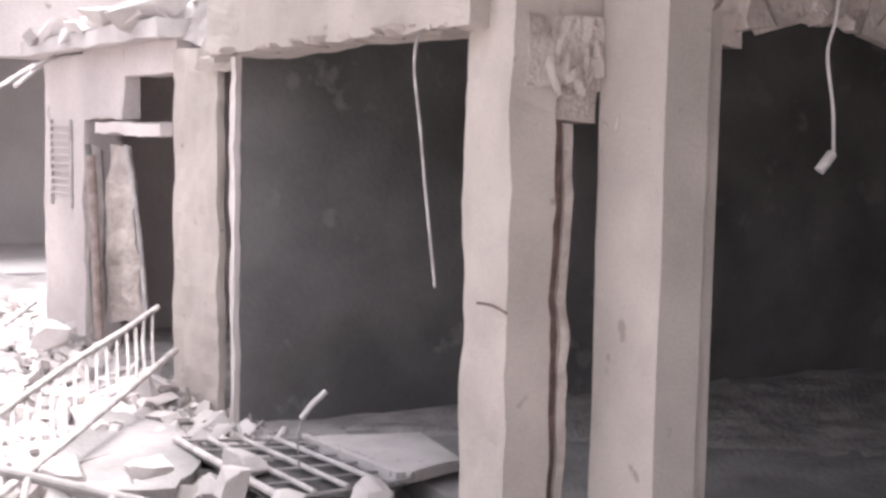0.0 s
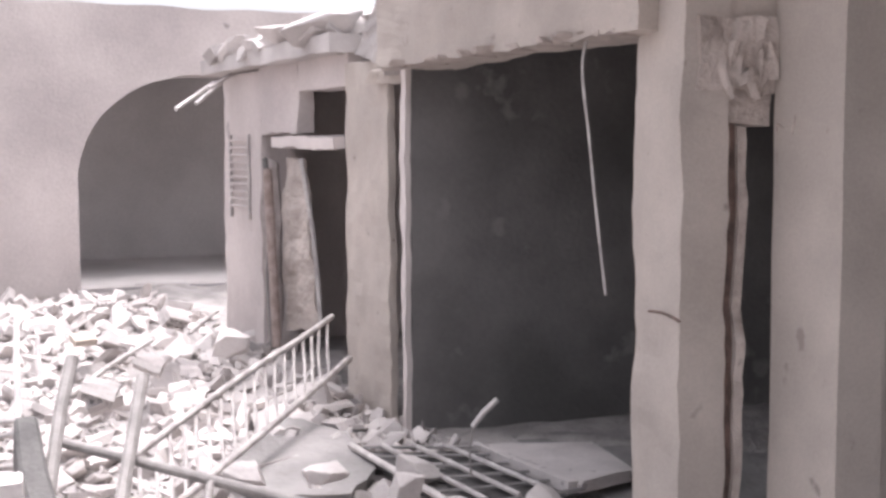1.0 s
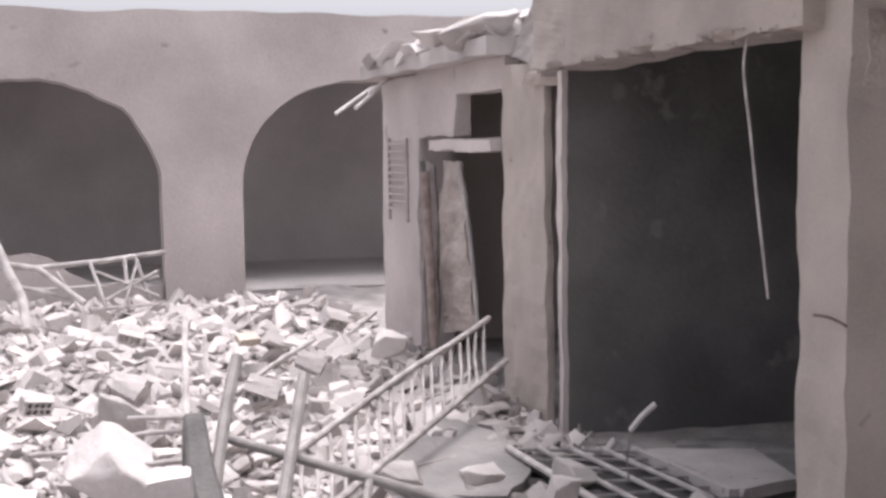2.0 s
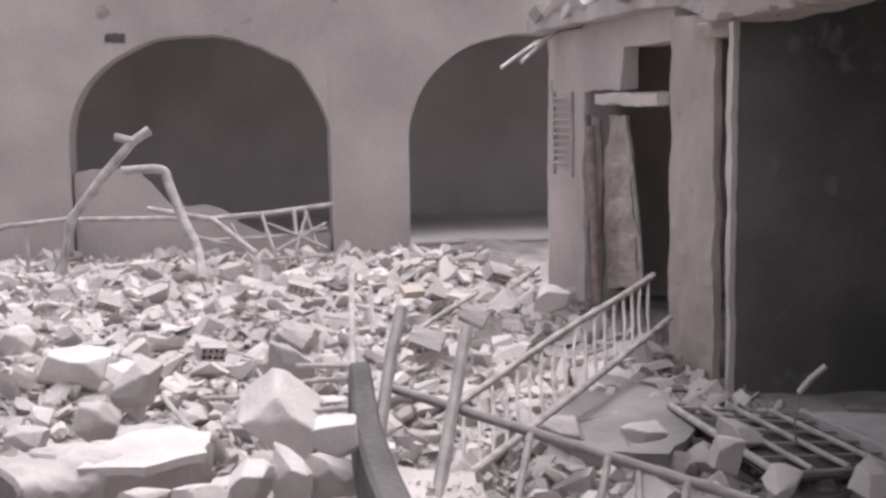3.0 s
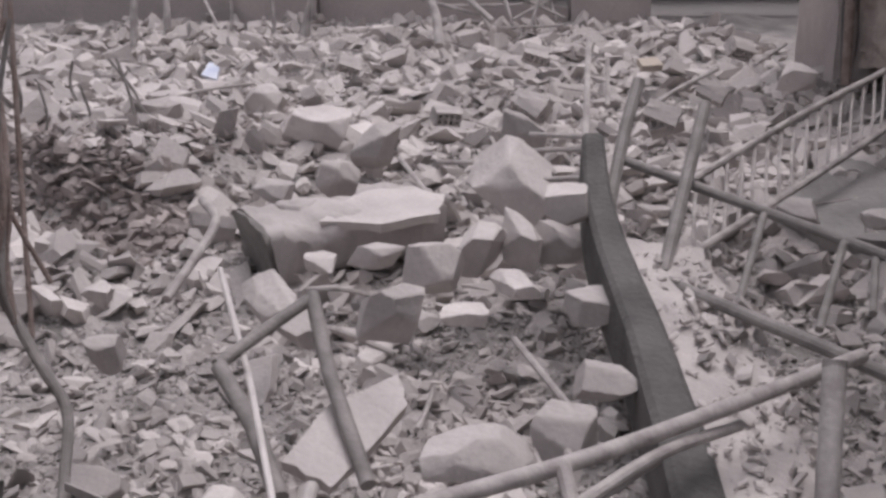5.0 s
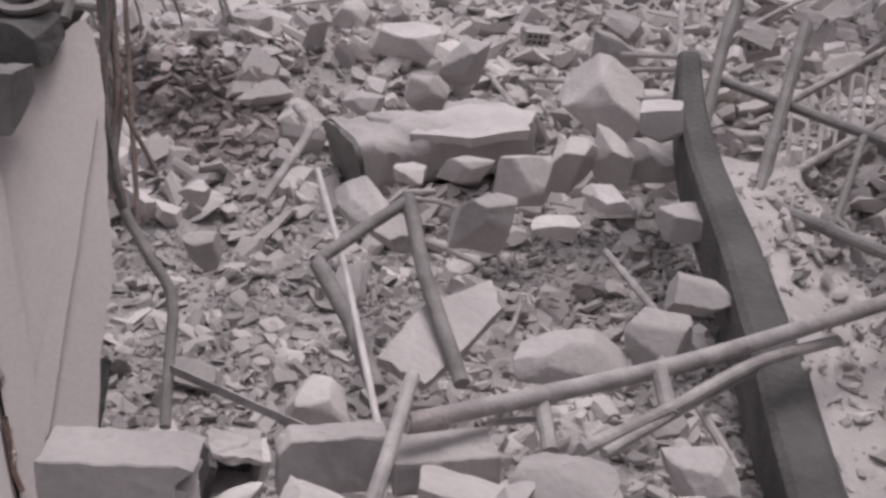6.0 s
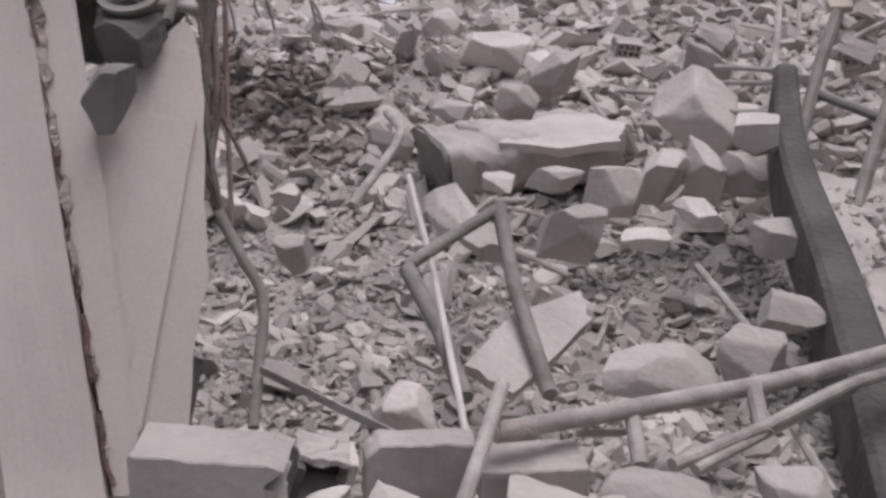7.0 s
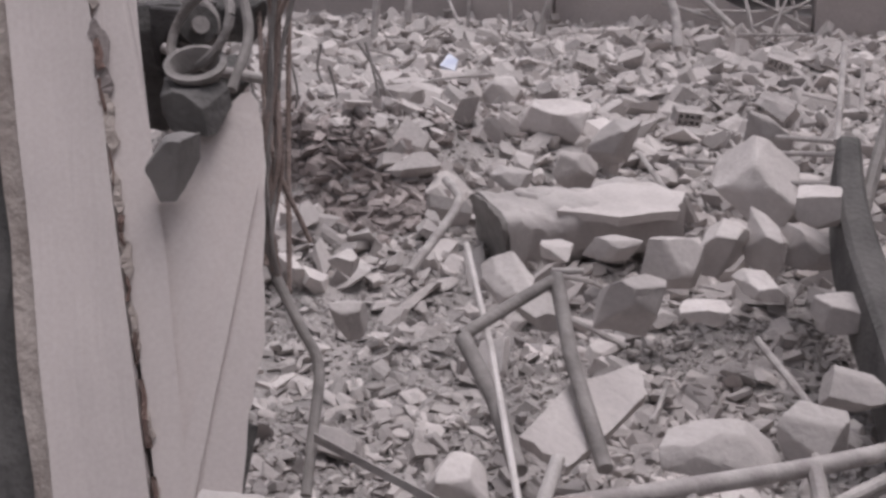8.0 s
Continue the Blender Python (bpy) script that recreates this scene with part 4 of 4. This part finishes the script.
part("strip", sheet([(-2.635, 1.247, 0.256), (-2.602, 1.289, 0.251), (-2.802, 1.677, 0.944), (-2.822, 1.65, 0.945)], 0.02, 8, 8, 0.002), WHITE, lean, "narrow raised plaster strip")
# Masonry coloured dark for the shaded gap left of the pillar.
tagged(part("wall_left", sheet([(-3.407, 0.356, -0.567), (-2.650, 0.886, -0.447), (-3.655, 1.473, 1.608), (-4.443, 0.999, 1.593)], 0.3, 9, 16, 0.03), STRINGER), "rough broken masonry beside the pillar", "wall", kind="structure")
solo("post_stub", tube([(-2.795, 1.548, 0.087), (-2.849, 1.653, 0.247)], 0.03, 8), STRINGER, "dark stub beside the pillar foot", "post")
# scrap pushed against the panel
# Stones here take darker greys to carry the shade of the recess.
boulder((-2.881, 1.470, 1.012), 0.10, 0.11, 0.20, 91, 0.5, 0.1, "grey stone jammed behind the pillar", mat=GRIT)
boulder((-2.985, 1.610, 1.140), 0.22, 0.18, 0.13, 92, 0.3, 0.1, "dark stone filling the shaded gap behind the pillar", mat=STRINGER)
boulder((-3.474, 1.893, 1.261), 0.22, 0.2, 0.24, 93, 0.3, 0.1, "dark stone filling the shaded gap behind the pillar", mat=STRINGER)
mot = thing("machine_scrap", "dusty wrecked machine part with rings and pulley", "machine part")


def ring(c, r0, r1, tilt, spin):
    m = Matrix.Translation(c) @ Euler((tilt, spin, 0)).to_matrix().to_4x4()
    pts = [m @ Vector((r0 * math.cos(a * math.pi / 12), r0 * 0.75 * math.sin(a * math.pi / 12), 0)) for a in range(25)]
    return tube(pts, r1, 8, cap=False)


part("wheel", ring((-3.090, 1.725, 1.318), 0.145, 0.014, 1.15, -0.35), IRON, mot, smooth=True)
cup = bmesh.new()
rows = []
for rad, drop in ((0.074, 0.0), (0.066, 0.004), (0.058, -0.02), (0.050, -0.055), (0.056, -0.062), (0.068, -0.03), (0.082, -0.012), (0.084, 0.0)):
    rows.append([cup.verts.new((rad * math.cos(k * math.pi / 14), rad * math.sin(k * math.pi / 14), drop)) for k in range(28)])
for u, v in zip(rows, rows[1:] + rows[:1]):
    for k in range(28):
        cup.faces.new((u[k], u[(k + 1) % 28], v[(k + 1) % 28], v[k]))
bmesh.ops.recalc_face_normals(cup, faces=cup.faces)
cup.transform(Matrix.Translation((-2.990, 1.632, 1.250)) @ Euler((0.35, 0.30, 0)).to_matrix().to_4x4())
part("cup", cup, IRON, mot, "open dusty iron cup with a thick rim", smooth=True)
part("ring", ring((-3.339, 1.890, 1.298), 0.09, 0.018, 1.3, 0.2), IRON, mot, smooth=True)
part("pulley", tube([(-3.355, 1.901, 1.291), (-3.248, 1.838, 1.311)], 0.055, 20), STRINGER, mot, smooth=False)
part("hub", tube([(-3.338, 1.889, 1.293), (-3.218, 1.824, 1.315)], 0.025, 14), RAIL, mot)
part("shaft", tube([(-3.351, 1.785, 1.240), (-3.171, 1.830, 1.189), (-3.075, 1.936, 1.164)], 0.016, 10), RAIL, mot, smooth=True)
part("housing", lump(0.2, 0.16, 0.12, 95, 18, 0.5, 0.03), DARK, mot).location = (-3.301, 1.863, 1.146)
part("bracket", tube(bend([(-3.276, 2.004, 1.436), (-3.177, 1.961, 1.282), (-3.100, 1.832, 1.140)]), 0.016, 8), IRON, mot, smooth=True)

# ---- far court: poles, fence, parapet ----
solo("bent_pole", tube([(-7.448, 8.774, 0.354), (-7.380, 8.896, 0.865), (-7.140, 9.073, 1.246), (-6.920, 9.228, 1.550), (-6.792, 9.303, 1.645)], 0.045, 10), RAIL, "broken leaning steel pole before the arches", "pole", "poles before the arches")
solo("pole_tip", tube([(-7.073, 9.165, 1.588), (-6.898, 9.215, 1.545)], 0.035, 8), RAIL, "torn metal tip hooked on a leaning pole", "scrap")
solo("bent_pole", tube(bend([(-6.879, 8.977, 1.289), (-6.563, 9.122, 1.294), (-6.491, 9.131, 1.162), (-6.286, 9.053, 0.826), (-6.118, 8.980, 0.611), (-5.959, 8.786, 0.366)]), 0.042, 10), RAIL, "bent steel pipe sticking up from rubble", "pole", "poles before the arches")
solo("bent_pole", tube(bend([(-8.567, 7.702, 0.314), (-8.635, 7.856, 0.956), (-8.559, 7.952, 1.128), (-8.413, 7.982, 0.954), (-8.309, 7.893, 0.459)]), 0.035, 10), RAIL, "looped bent steel pipe in the rubble", "pole", "poles before the arches")
fe = thing("wrecked_fence", "wrecked low steel fence along the arches", "fence")
run("rail", fe, [(-8.694, 9.141, 0.601), (-8.472, 9.264, 0.723), (-8.007, 9.596, 0.771), (-6.862, 10.334, 0.738)], 0.026)
run("rail", fe, [(-6.862, 10.333, 0.732), (-6.391, 10.775, 0.762), (-5.904, 11.230, 0.822)], 0.026)
run("rail", fe, [(-6.797, 10.216, 0.534), (-6.277, 10.675, 0.531), (-5.900, 11.079, 0.588)], 0.016)
run("brace", fe, [(-7.120, 9.686, 0.883), (-6.541, 9.929, 0.766), (-6.048, 9.875, 0.459)], 0.03)
run("brace", fe, [(-6.783, 9.795, 0.635), (-6.201, 9.925, 0.502)], 0.02)
for p, q in [((-8.669, 9.154, 0.611), (-8.640, 9.103, 0.248)), ((-8.329, 9.386, 0.732), (-8.234, 9.287, 0.241)), ((-8.007, 9.595, 0.766), (-7.913, 9.429, 0.219)), ((-6.445, 10.694, 0.756), (-6.217, 10.557, 0.344)), ((-6.195, 10.924, 0.782), (-6.054, 10.730, 0.272)), ((-6.124, 11.014, 0.794), (-5.922, 10.919, 0.370))]:
    run("post", fe, [p, q], 0.02, sides=8)
# broken parapets in the arches
def parapet(name, s0, s1, heights, label):
    bm = bmesh.new()
    rings = []
    for i, h in enumerate(heights):
        s = s0 + (s1 - s0) * i / (len(heights) - 1)
        rings.append([bm.verts.new(arc_point(s, d, z)) for d, z in ((0.1, -0.2), (0.1, h), (0.35, h - 0.02), (0.35, -0.2))])
    for u, v in zip(rings, rings[1:]):
        for j in range(4):
            bm.faces.new((u[j], v[j], v[(j + 1) % 4], u[(j + 1) % 4]))
    bm.faces.new(rings[0])
    bm.faces.new(rings[-1][::-1])
    bmesh.ops.recalc_face_normals(bm, faces=bm.faces)
    return tagged(part(name, bm, WALL), label, "wall", kind="structure")


parapet("wall_parapet_middle", -3.24, -0.46, [1.15, 1.2, 1.18, 1.22, 1.05, 0.8, 0.76, 0.78, 0.72, 0.55, 0.45, 0.4, 0.42, 0.38, 0.36], "broken low wall inside the middle arch")
parapet("wall_parapet_left", -6.95, -4.16, [1.4, 1.42, 1.4, 1.41, 1.4, 1.38, 1.4, 1.39], "low wall under a window in the left arch")
win = thing("arch_window", "pale metal window frame in the left arch", "window")
for k in range(4):
    s = -6.6 + 0.8 * k
    run("mullion", win, [arc_point(s, 0.22, 1.38), arc_point(s, 0.22, 2.5 - 0.25 * abs(k - 1.3))], 0.028, sides=6)
run("transom", win, [arc_point(-6.9, 0.22, 1.82), arc_point(-4.2, 0.22, 1.82)], 0.028, sides=6)

# ---- open bay: fallen gate, slab, cables ----
gate = thing("fallen_gate", "fallen steel gate with bars lying on the floor", "gate")
g0, g1, g2, g3 = [Vector(p) for p in ((-1.471, 6.474, 0.150), (-0.768, 6.561, 0.150), (-0.166, 5.770, 0.150), (-0.786, 5.402, 0.150))]
for k in range(5):
    f = k / 4
    run("bar", gate, [g0.lerp(g1, f), g3.lerp(g2, f)], 0.02 if k in (0, 4) else 0.014, RAIL, 8)
for k in range(6):
    f = k / 5
    run("crossbar", gate, [g0.lerp(g3, f) - Vector((0, 0, 0.012)), g1.lerp(g2, f) - Vector((0, 0, 0.012))], 0.009, GRIT, 8)
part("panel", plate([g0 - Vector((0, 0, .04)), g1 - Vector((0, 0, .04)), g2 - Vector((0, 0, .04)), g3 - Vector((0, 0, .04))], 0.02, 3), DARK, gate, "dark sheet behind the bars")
solo("floor_slab", plate([(-0.744, 6.486, 0.170), (-0.112, 6.631, 0.170), (0.087, 6.045, 0.170), (-0.247, 5.737, 0.170)], 0.07, 12), PALE, "pale concrete slab lying in the open bay", "slab")
solo("short_pipe", tube([(-0.729, 5.870, 0.414), (-0.676, 5.877, 0.486), (-0.607, 5.884, 0.553)], 0.015, 10), CABLE, "short pale pipe standing up from the gate", "pipe")
solo("thin_wire", tube(bend([(-0.735, 5.868, 0.15), (-0.745, 5.868, 0.28), (-0.727, 5.870, 0.42)]), 0.005, 6), IRON, "thin dark wire holding up the pale pipe", "wire")
solo("hanging_cable", tube(bend([(-0.146, 5.240, 2.549), (-0.162, 5.169, 2.354), (-0.195, 5.149, 2.166), (-0.166, 5.118, 1.884), (-0.132, 5.083, 1.554), (-0.089, 5.044, 1.189)]), 0.007, 8), RAIL, "pale loose cable hanging from the broken beam", "cable", "hanging cables")
hc = thing("hanging_lamp_cable", "pale loose cable with a broken lamp holder", "cable", group="hanging cables")
run("cable", hc, bend([(1.477, 4.667, 2.466), (1.465, 4.652, 2.328), (1.433, 4.638, 2.190), (1.457, 4.615, 1.978), (1.461, 4.596, 1.798)]), 0.007, CABLE, 8)
run("lamp_holder", hc, [(1.453, 4.596, 1.798), (1.421, 4.572, 1.762), (1.397, 4.569, 1.732)], 0.022, CABLE, 10)

# ---- wing: doorway wreck, roof edge ----
wr = thing("torn_door", "torn twisted metal door hanging in the doorway", "door")
part("leaf", sheet([(-2.340, 8.561, 0.476), (-2.051, 8.370, 0.538), (-2.211, 8.623, 1.740), (-2.401, 8.816, 1.747)], 0.03, 21, 22, 0.028), ROUGH, wr)
part("stile", sheet([(-2.481, 8.538, 0.388), (-2.362, 8.537, 0.395), (-2.449, 8.841, 1.698), (-2.588, 8.848, 1.782)], 0.05, 22, 12, 0.02), EARTH, wr)
# Dark tube added in place of the shaded slit beside the door.
part("dark_slit", tube(bend([(-2.395, 8.43, 0.36), (-2.47, 8.60, 0.85), (-2.45, 8.62, 1.25), (-2.53, 8.76, 1.74)]), 0.022, 7), DARK, wr, "dark strip standing in for the slit by the door")
part("edge_bar", tube(bend([(-2.023, 8.332, 0.565), (-2.093, 8.412, 1.192), (-2.198, 8.517, 1.741)]), 0.018, 8), RAIL, wr, smooth=True)
part("dark_frame", tube(bend([(-2.373, 8.416, 0.371), (-2.429, 8.554, 0.971), (-2.497, 8.701, 1.660)]), 0.035, 8), REBAR, wr)
sh = thing("window_shutter", "grey slatted shutter on the corner wall", "shutter")
fp = [FC + FU * s - FN * 0.012 for s in (2.62, 2.12)]
for k in range(10):
    z = 1.88 - k * 0.062
    part("slat", tube([fp[0] + Vector((0, 0, z)), fp[1] + Vector((0, 0, z))], 0.013, 5), WALL, sh)
part("frame", tube([fp[0] + Vector((0, 0, 1.93)), fp[0] + Vector((0, 0, 1.22))], 0.014, 6), RAIL, sh)
part("frame", tube([fp[1] + Vector((0, 0, 1.93)), fp[1] + Vector((0, 0, 1.22))], 0.014, 6), RAIL, sh)

r = random.Random(77)
for k in range(64):
    s, d = r.uniform(0.2, 2.8), r.uniform(-0.12, 0.45)
    p = FC + FU * s + FN * d
    g = r.uniform(0.14, 0.38) * (1 - 0.12 * s)
    chunk((p.x, p.y, 2.58 + g * 0.22), (g * 1.4, g, g * 0.8), (r.gauss(0, 0.3), r.gauss(0, 0.3), r.uniform(0, 6)), k, "roof_rubble", "pale broken masonry lying on the roof edge", "masonry on the roof edge")
for p, q in [((-3.316, 10.121, 2.379), (-3.529, 9.715, 2.141)), ((-3.259, 10.139, 2.379), (-3.386, 9.818, 2.188)), ((-3.147, 10.076, 2.445), (-3.272, 9.813, 2.318))]:
    solo("roof_rebar", tube([p, q], 0.018, 7), CABLE, "bent steel bar hanging from the roof edge", "rebar", "bars at the roof edge")
hb = thing("hanging_concrete", "broken concrete piece hanging over the column", "concrete")
part("piece", sheet([(-1.640, 7.602, 2.421), (-1.419, 7.454, 2.335), (-1.342, 7.415, 2.772), (-1.458, 7.485, 2.786)], 0.16, 31, 8, 0.03), CONCRETE, hb)
part("lower_piece", sheet([(-1.536, 7.460, 2.235), (-1.262, 7.333, 2.204), (-1.280, 7.338, 2.313), (-1.501, 7.425, 2.312)], 0.25, 32, 6, 0.02), PLASTER, hb)
boulder((-1.282, 7.353, 2.476), 0.26, 0.3, 0.5, 96, 0.2, 0.1, "broken concrete clinging above the column")

for at in ((-8.301, 10.917, 2.556),):
    v = thing("wall_vent", "small dark vent hole in the arcade wall", "vent", at, "vents in the arcade wall")
    v.rotation_euler = (0, 0, radians(30))
    # Solid dark block in place of the vent's shaded opening.
    part("hole", block(0.20, 0.03, 0.09, None, 3, 0.03), STRINGER, v)
    part("rim", tube([(-0.10, 0.0, -0.005), (0.10, 0.0, -0.008)], 0.010, 6), WALL, v)
# cracks and scars on the plaster
for pts in ([(0.072, 4.694, 1.172), (0.120, 4.624, 1.174), (0.154, 4.573, 1.165), (0.180, 4.541, 1.153)],):
    solo("plaster_scar", tube(bend(pts), 0.006, 5), CRACK, "thin dark crack in the pier plaster", "crack")

tile = thing("hollow_tile", "broken hollow tile with a dark open end", "block", (-2.275, 1.560, 0.078))
tile.rotation_euler = (radians(9), radians(14), radians(52))
# Back and one side coloured dark as the shade inside the tile.
part("back", block(0.15, 0.02, 0.13, Matrix.Translation((0, 0.075, 0)), 3, 0.006, 5), STRINGER, tile)
part("top_wall", block(0.13, 0.12, 0.016, Matrix.Translation((-0.01, 0.015, 0.126)), 6, 0.016, 6), CONCRETE, tile)
part("bottom_wall", block(0.15, 0.13, 0.018, Matrix.Translation((0, 0.005, 0)), 4, 0.006, 7), CONCRETE, tile)
part("side_wall", block(0.018, 0.14, 0.110, Matrix.Translation((-0.068, 0, 0.017)), 4, 0.006, 8), STRINGER, tile)
part("side_wall", block(0.020, 0.10, 0.110, Matrix.Translation((0.068, 0.02, 0.017)), 4, 0.008, 9), CONCRETE, tile)
r = random.Random(41)
n = 0
while n < 26:
    x, y = r.uniform(-8.5, -1.5), r.uniform(3.2, 11.5)
    if not open_court(x, y):
        continue
    n += 1
    a, l = r.uniform(0, 6.28), r.uniform(0.25, 0.8)
    p = Vector((x, y, ground_height(x, y) + 0.06))
    q = p + Vector((math.cos(a) * l, math.sin(a) * l, r.uniform(0.0, 0.16)))
    solo("steel_bar", tube(bend([p, p.lerp(q, 0.5) + Vector((0, 0, r.uniform(-0.02, 0.05))), q], 3), r.uniform(0.006, 0.013), 6), RAIL, "thin bent bar lying in the rubble", "bar", "loose bars")

for p, q in [((-6.363, 10.661, 0.674), (-5.844, 10.959, 0.398)), ((-6.220, 10.566, 0.400), (-5.913, 11.083, 0.646)), ((-6.651, 10.421, 0.689), (-6.372, 10.368, 0.304)), ((-6.296, 10.408, 0.330), (-5.840, 10.948, 0.323)), ((-6.049, 10.933, 0.773), (-6.060, 10.623, 0.313))]:
    run("brace", fe, [p, q], 0.014, sides=7)
# Dark lump added behind the rings to deepen the shaded recess.
part("dark_backing", lump(0.26, 0.2, 0.22, 99, 18, 0.5, 0.03), DARK, mot).location = (-3.513, 1.919, 1.238)

ca, cb = Vector((-3.329, 1.527, 1.617)), Vector((-2.576, 1.175, 0.126))
r = random.Random(5)
f = 0.0
while f < 0.97:
    g = min(1.0, f + r.uniform(0.03, 0.11))
    a = [ca.lerp(cb, f + (g - f) * k / 4) + Vector((r.uniform(-.006, .006), r.uniform(-.006, .006), 0)) for k in range(5)]
    part("crack", tube(a, r.uniform(0.003, 0.011), 5, taper=r.uniform(0.4, 1.4)), CRACK, pil, "dark open crack")
    f = g + r.uniform(0.0, 0.05)

flat = (Vector((-2.334, 1.033, -0.348)) - Vector((-2.508, 0.872, -0.351))).normalized()
way = (cb - ca).normalized()
for f, w, l in ((0.03, 0.030, 0.16), (0.13, 0.020, 0.10), (0.24, 0.034, 0.24), (0.34, 0.026, 0.18), (0.45, 0.016, 0.13), (0.55, 0.022, 0.12), (0.66, 0.014, 0.15), (0.80, 0.020, 0.10), (0.91, 0.018, 0.12)):
    c = ca.lerp(cb, f) - flat.cross(way).normalized() * 0.002
    edge = [(0.0, -0.5), (0.9, -0.25), (0.6, 0.1), (1.0, 0.3), (0.1, 0.5), (-0.5, 0.2), (-0.2, -0.1), (-0.6, -0.3)]
    part("bare_patch", plate([c + flat * (a * w * r.uniform(0.6, 1.2)) + way * (b * l) for a, b in edge], 0.012, int(f * 100), 0.003), ROUGH if w < 0.03 else EARTH, pil, "flaked patch of bare masonry")
# Dark stones added as backing where the recess is in shade.
boulder((-3.516, 1.861, 1.104), 0.26, 0.2, 0.26, 101, 0.5, 0.2, "dark stone filling the shaded gap behind the pillar", mat=STRINGER)
boulder((-3.382, 1.985, 1.107), 0.24, 0.2, 0.2, 102, 0.1, 0.2, "dark stone filling the shaded gap behind the pillar", mat=STRINGER)
boulder((-3.495, 2.169, 1.291), 0.22, 0.2, 0.2, 103, 0.9, 0.2, "dark stone filling the shaded gap behind the pillar", mat=STRINGER)
for pts in ([(0.542, 4.647, 1.879), (0.549, 4.640, 1.907), (0.568, 4.618, 1.892)], [(0.592, 4.575, 1.871), (0.598, 4.570, 1.911), (0.603, 4.573, 1.939)], [(0.696, 4.434, 1.872), (0.704, 4.428, 1.907), (0.715, 4.419, 1.921)]):
    solo("plaster_scar", tube(bend(pts), 0.007, 5, taper=0.4), ROUGH, "small chipped scar in the pier plaster", "crack", "scars in the plaster")

boulder((-3.535, 3.964, 0.110), 0.20, 0.16, 0.10, 111, 0.2, 0.1, "small lump wedged under the slab")
boulder((-3.365, 4.170, 0.126), 0.26, 0.18, 0.12, 112, 0.5, 0.1, "small lump wedged under the slab")
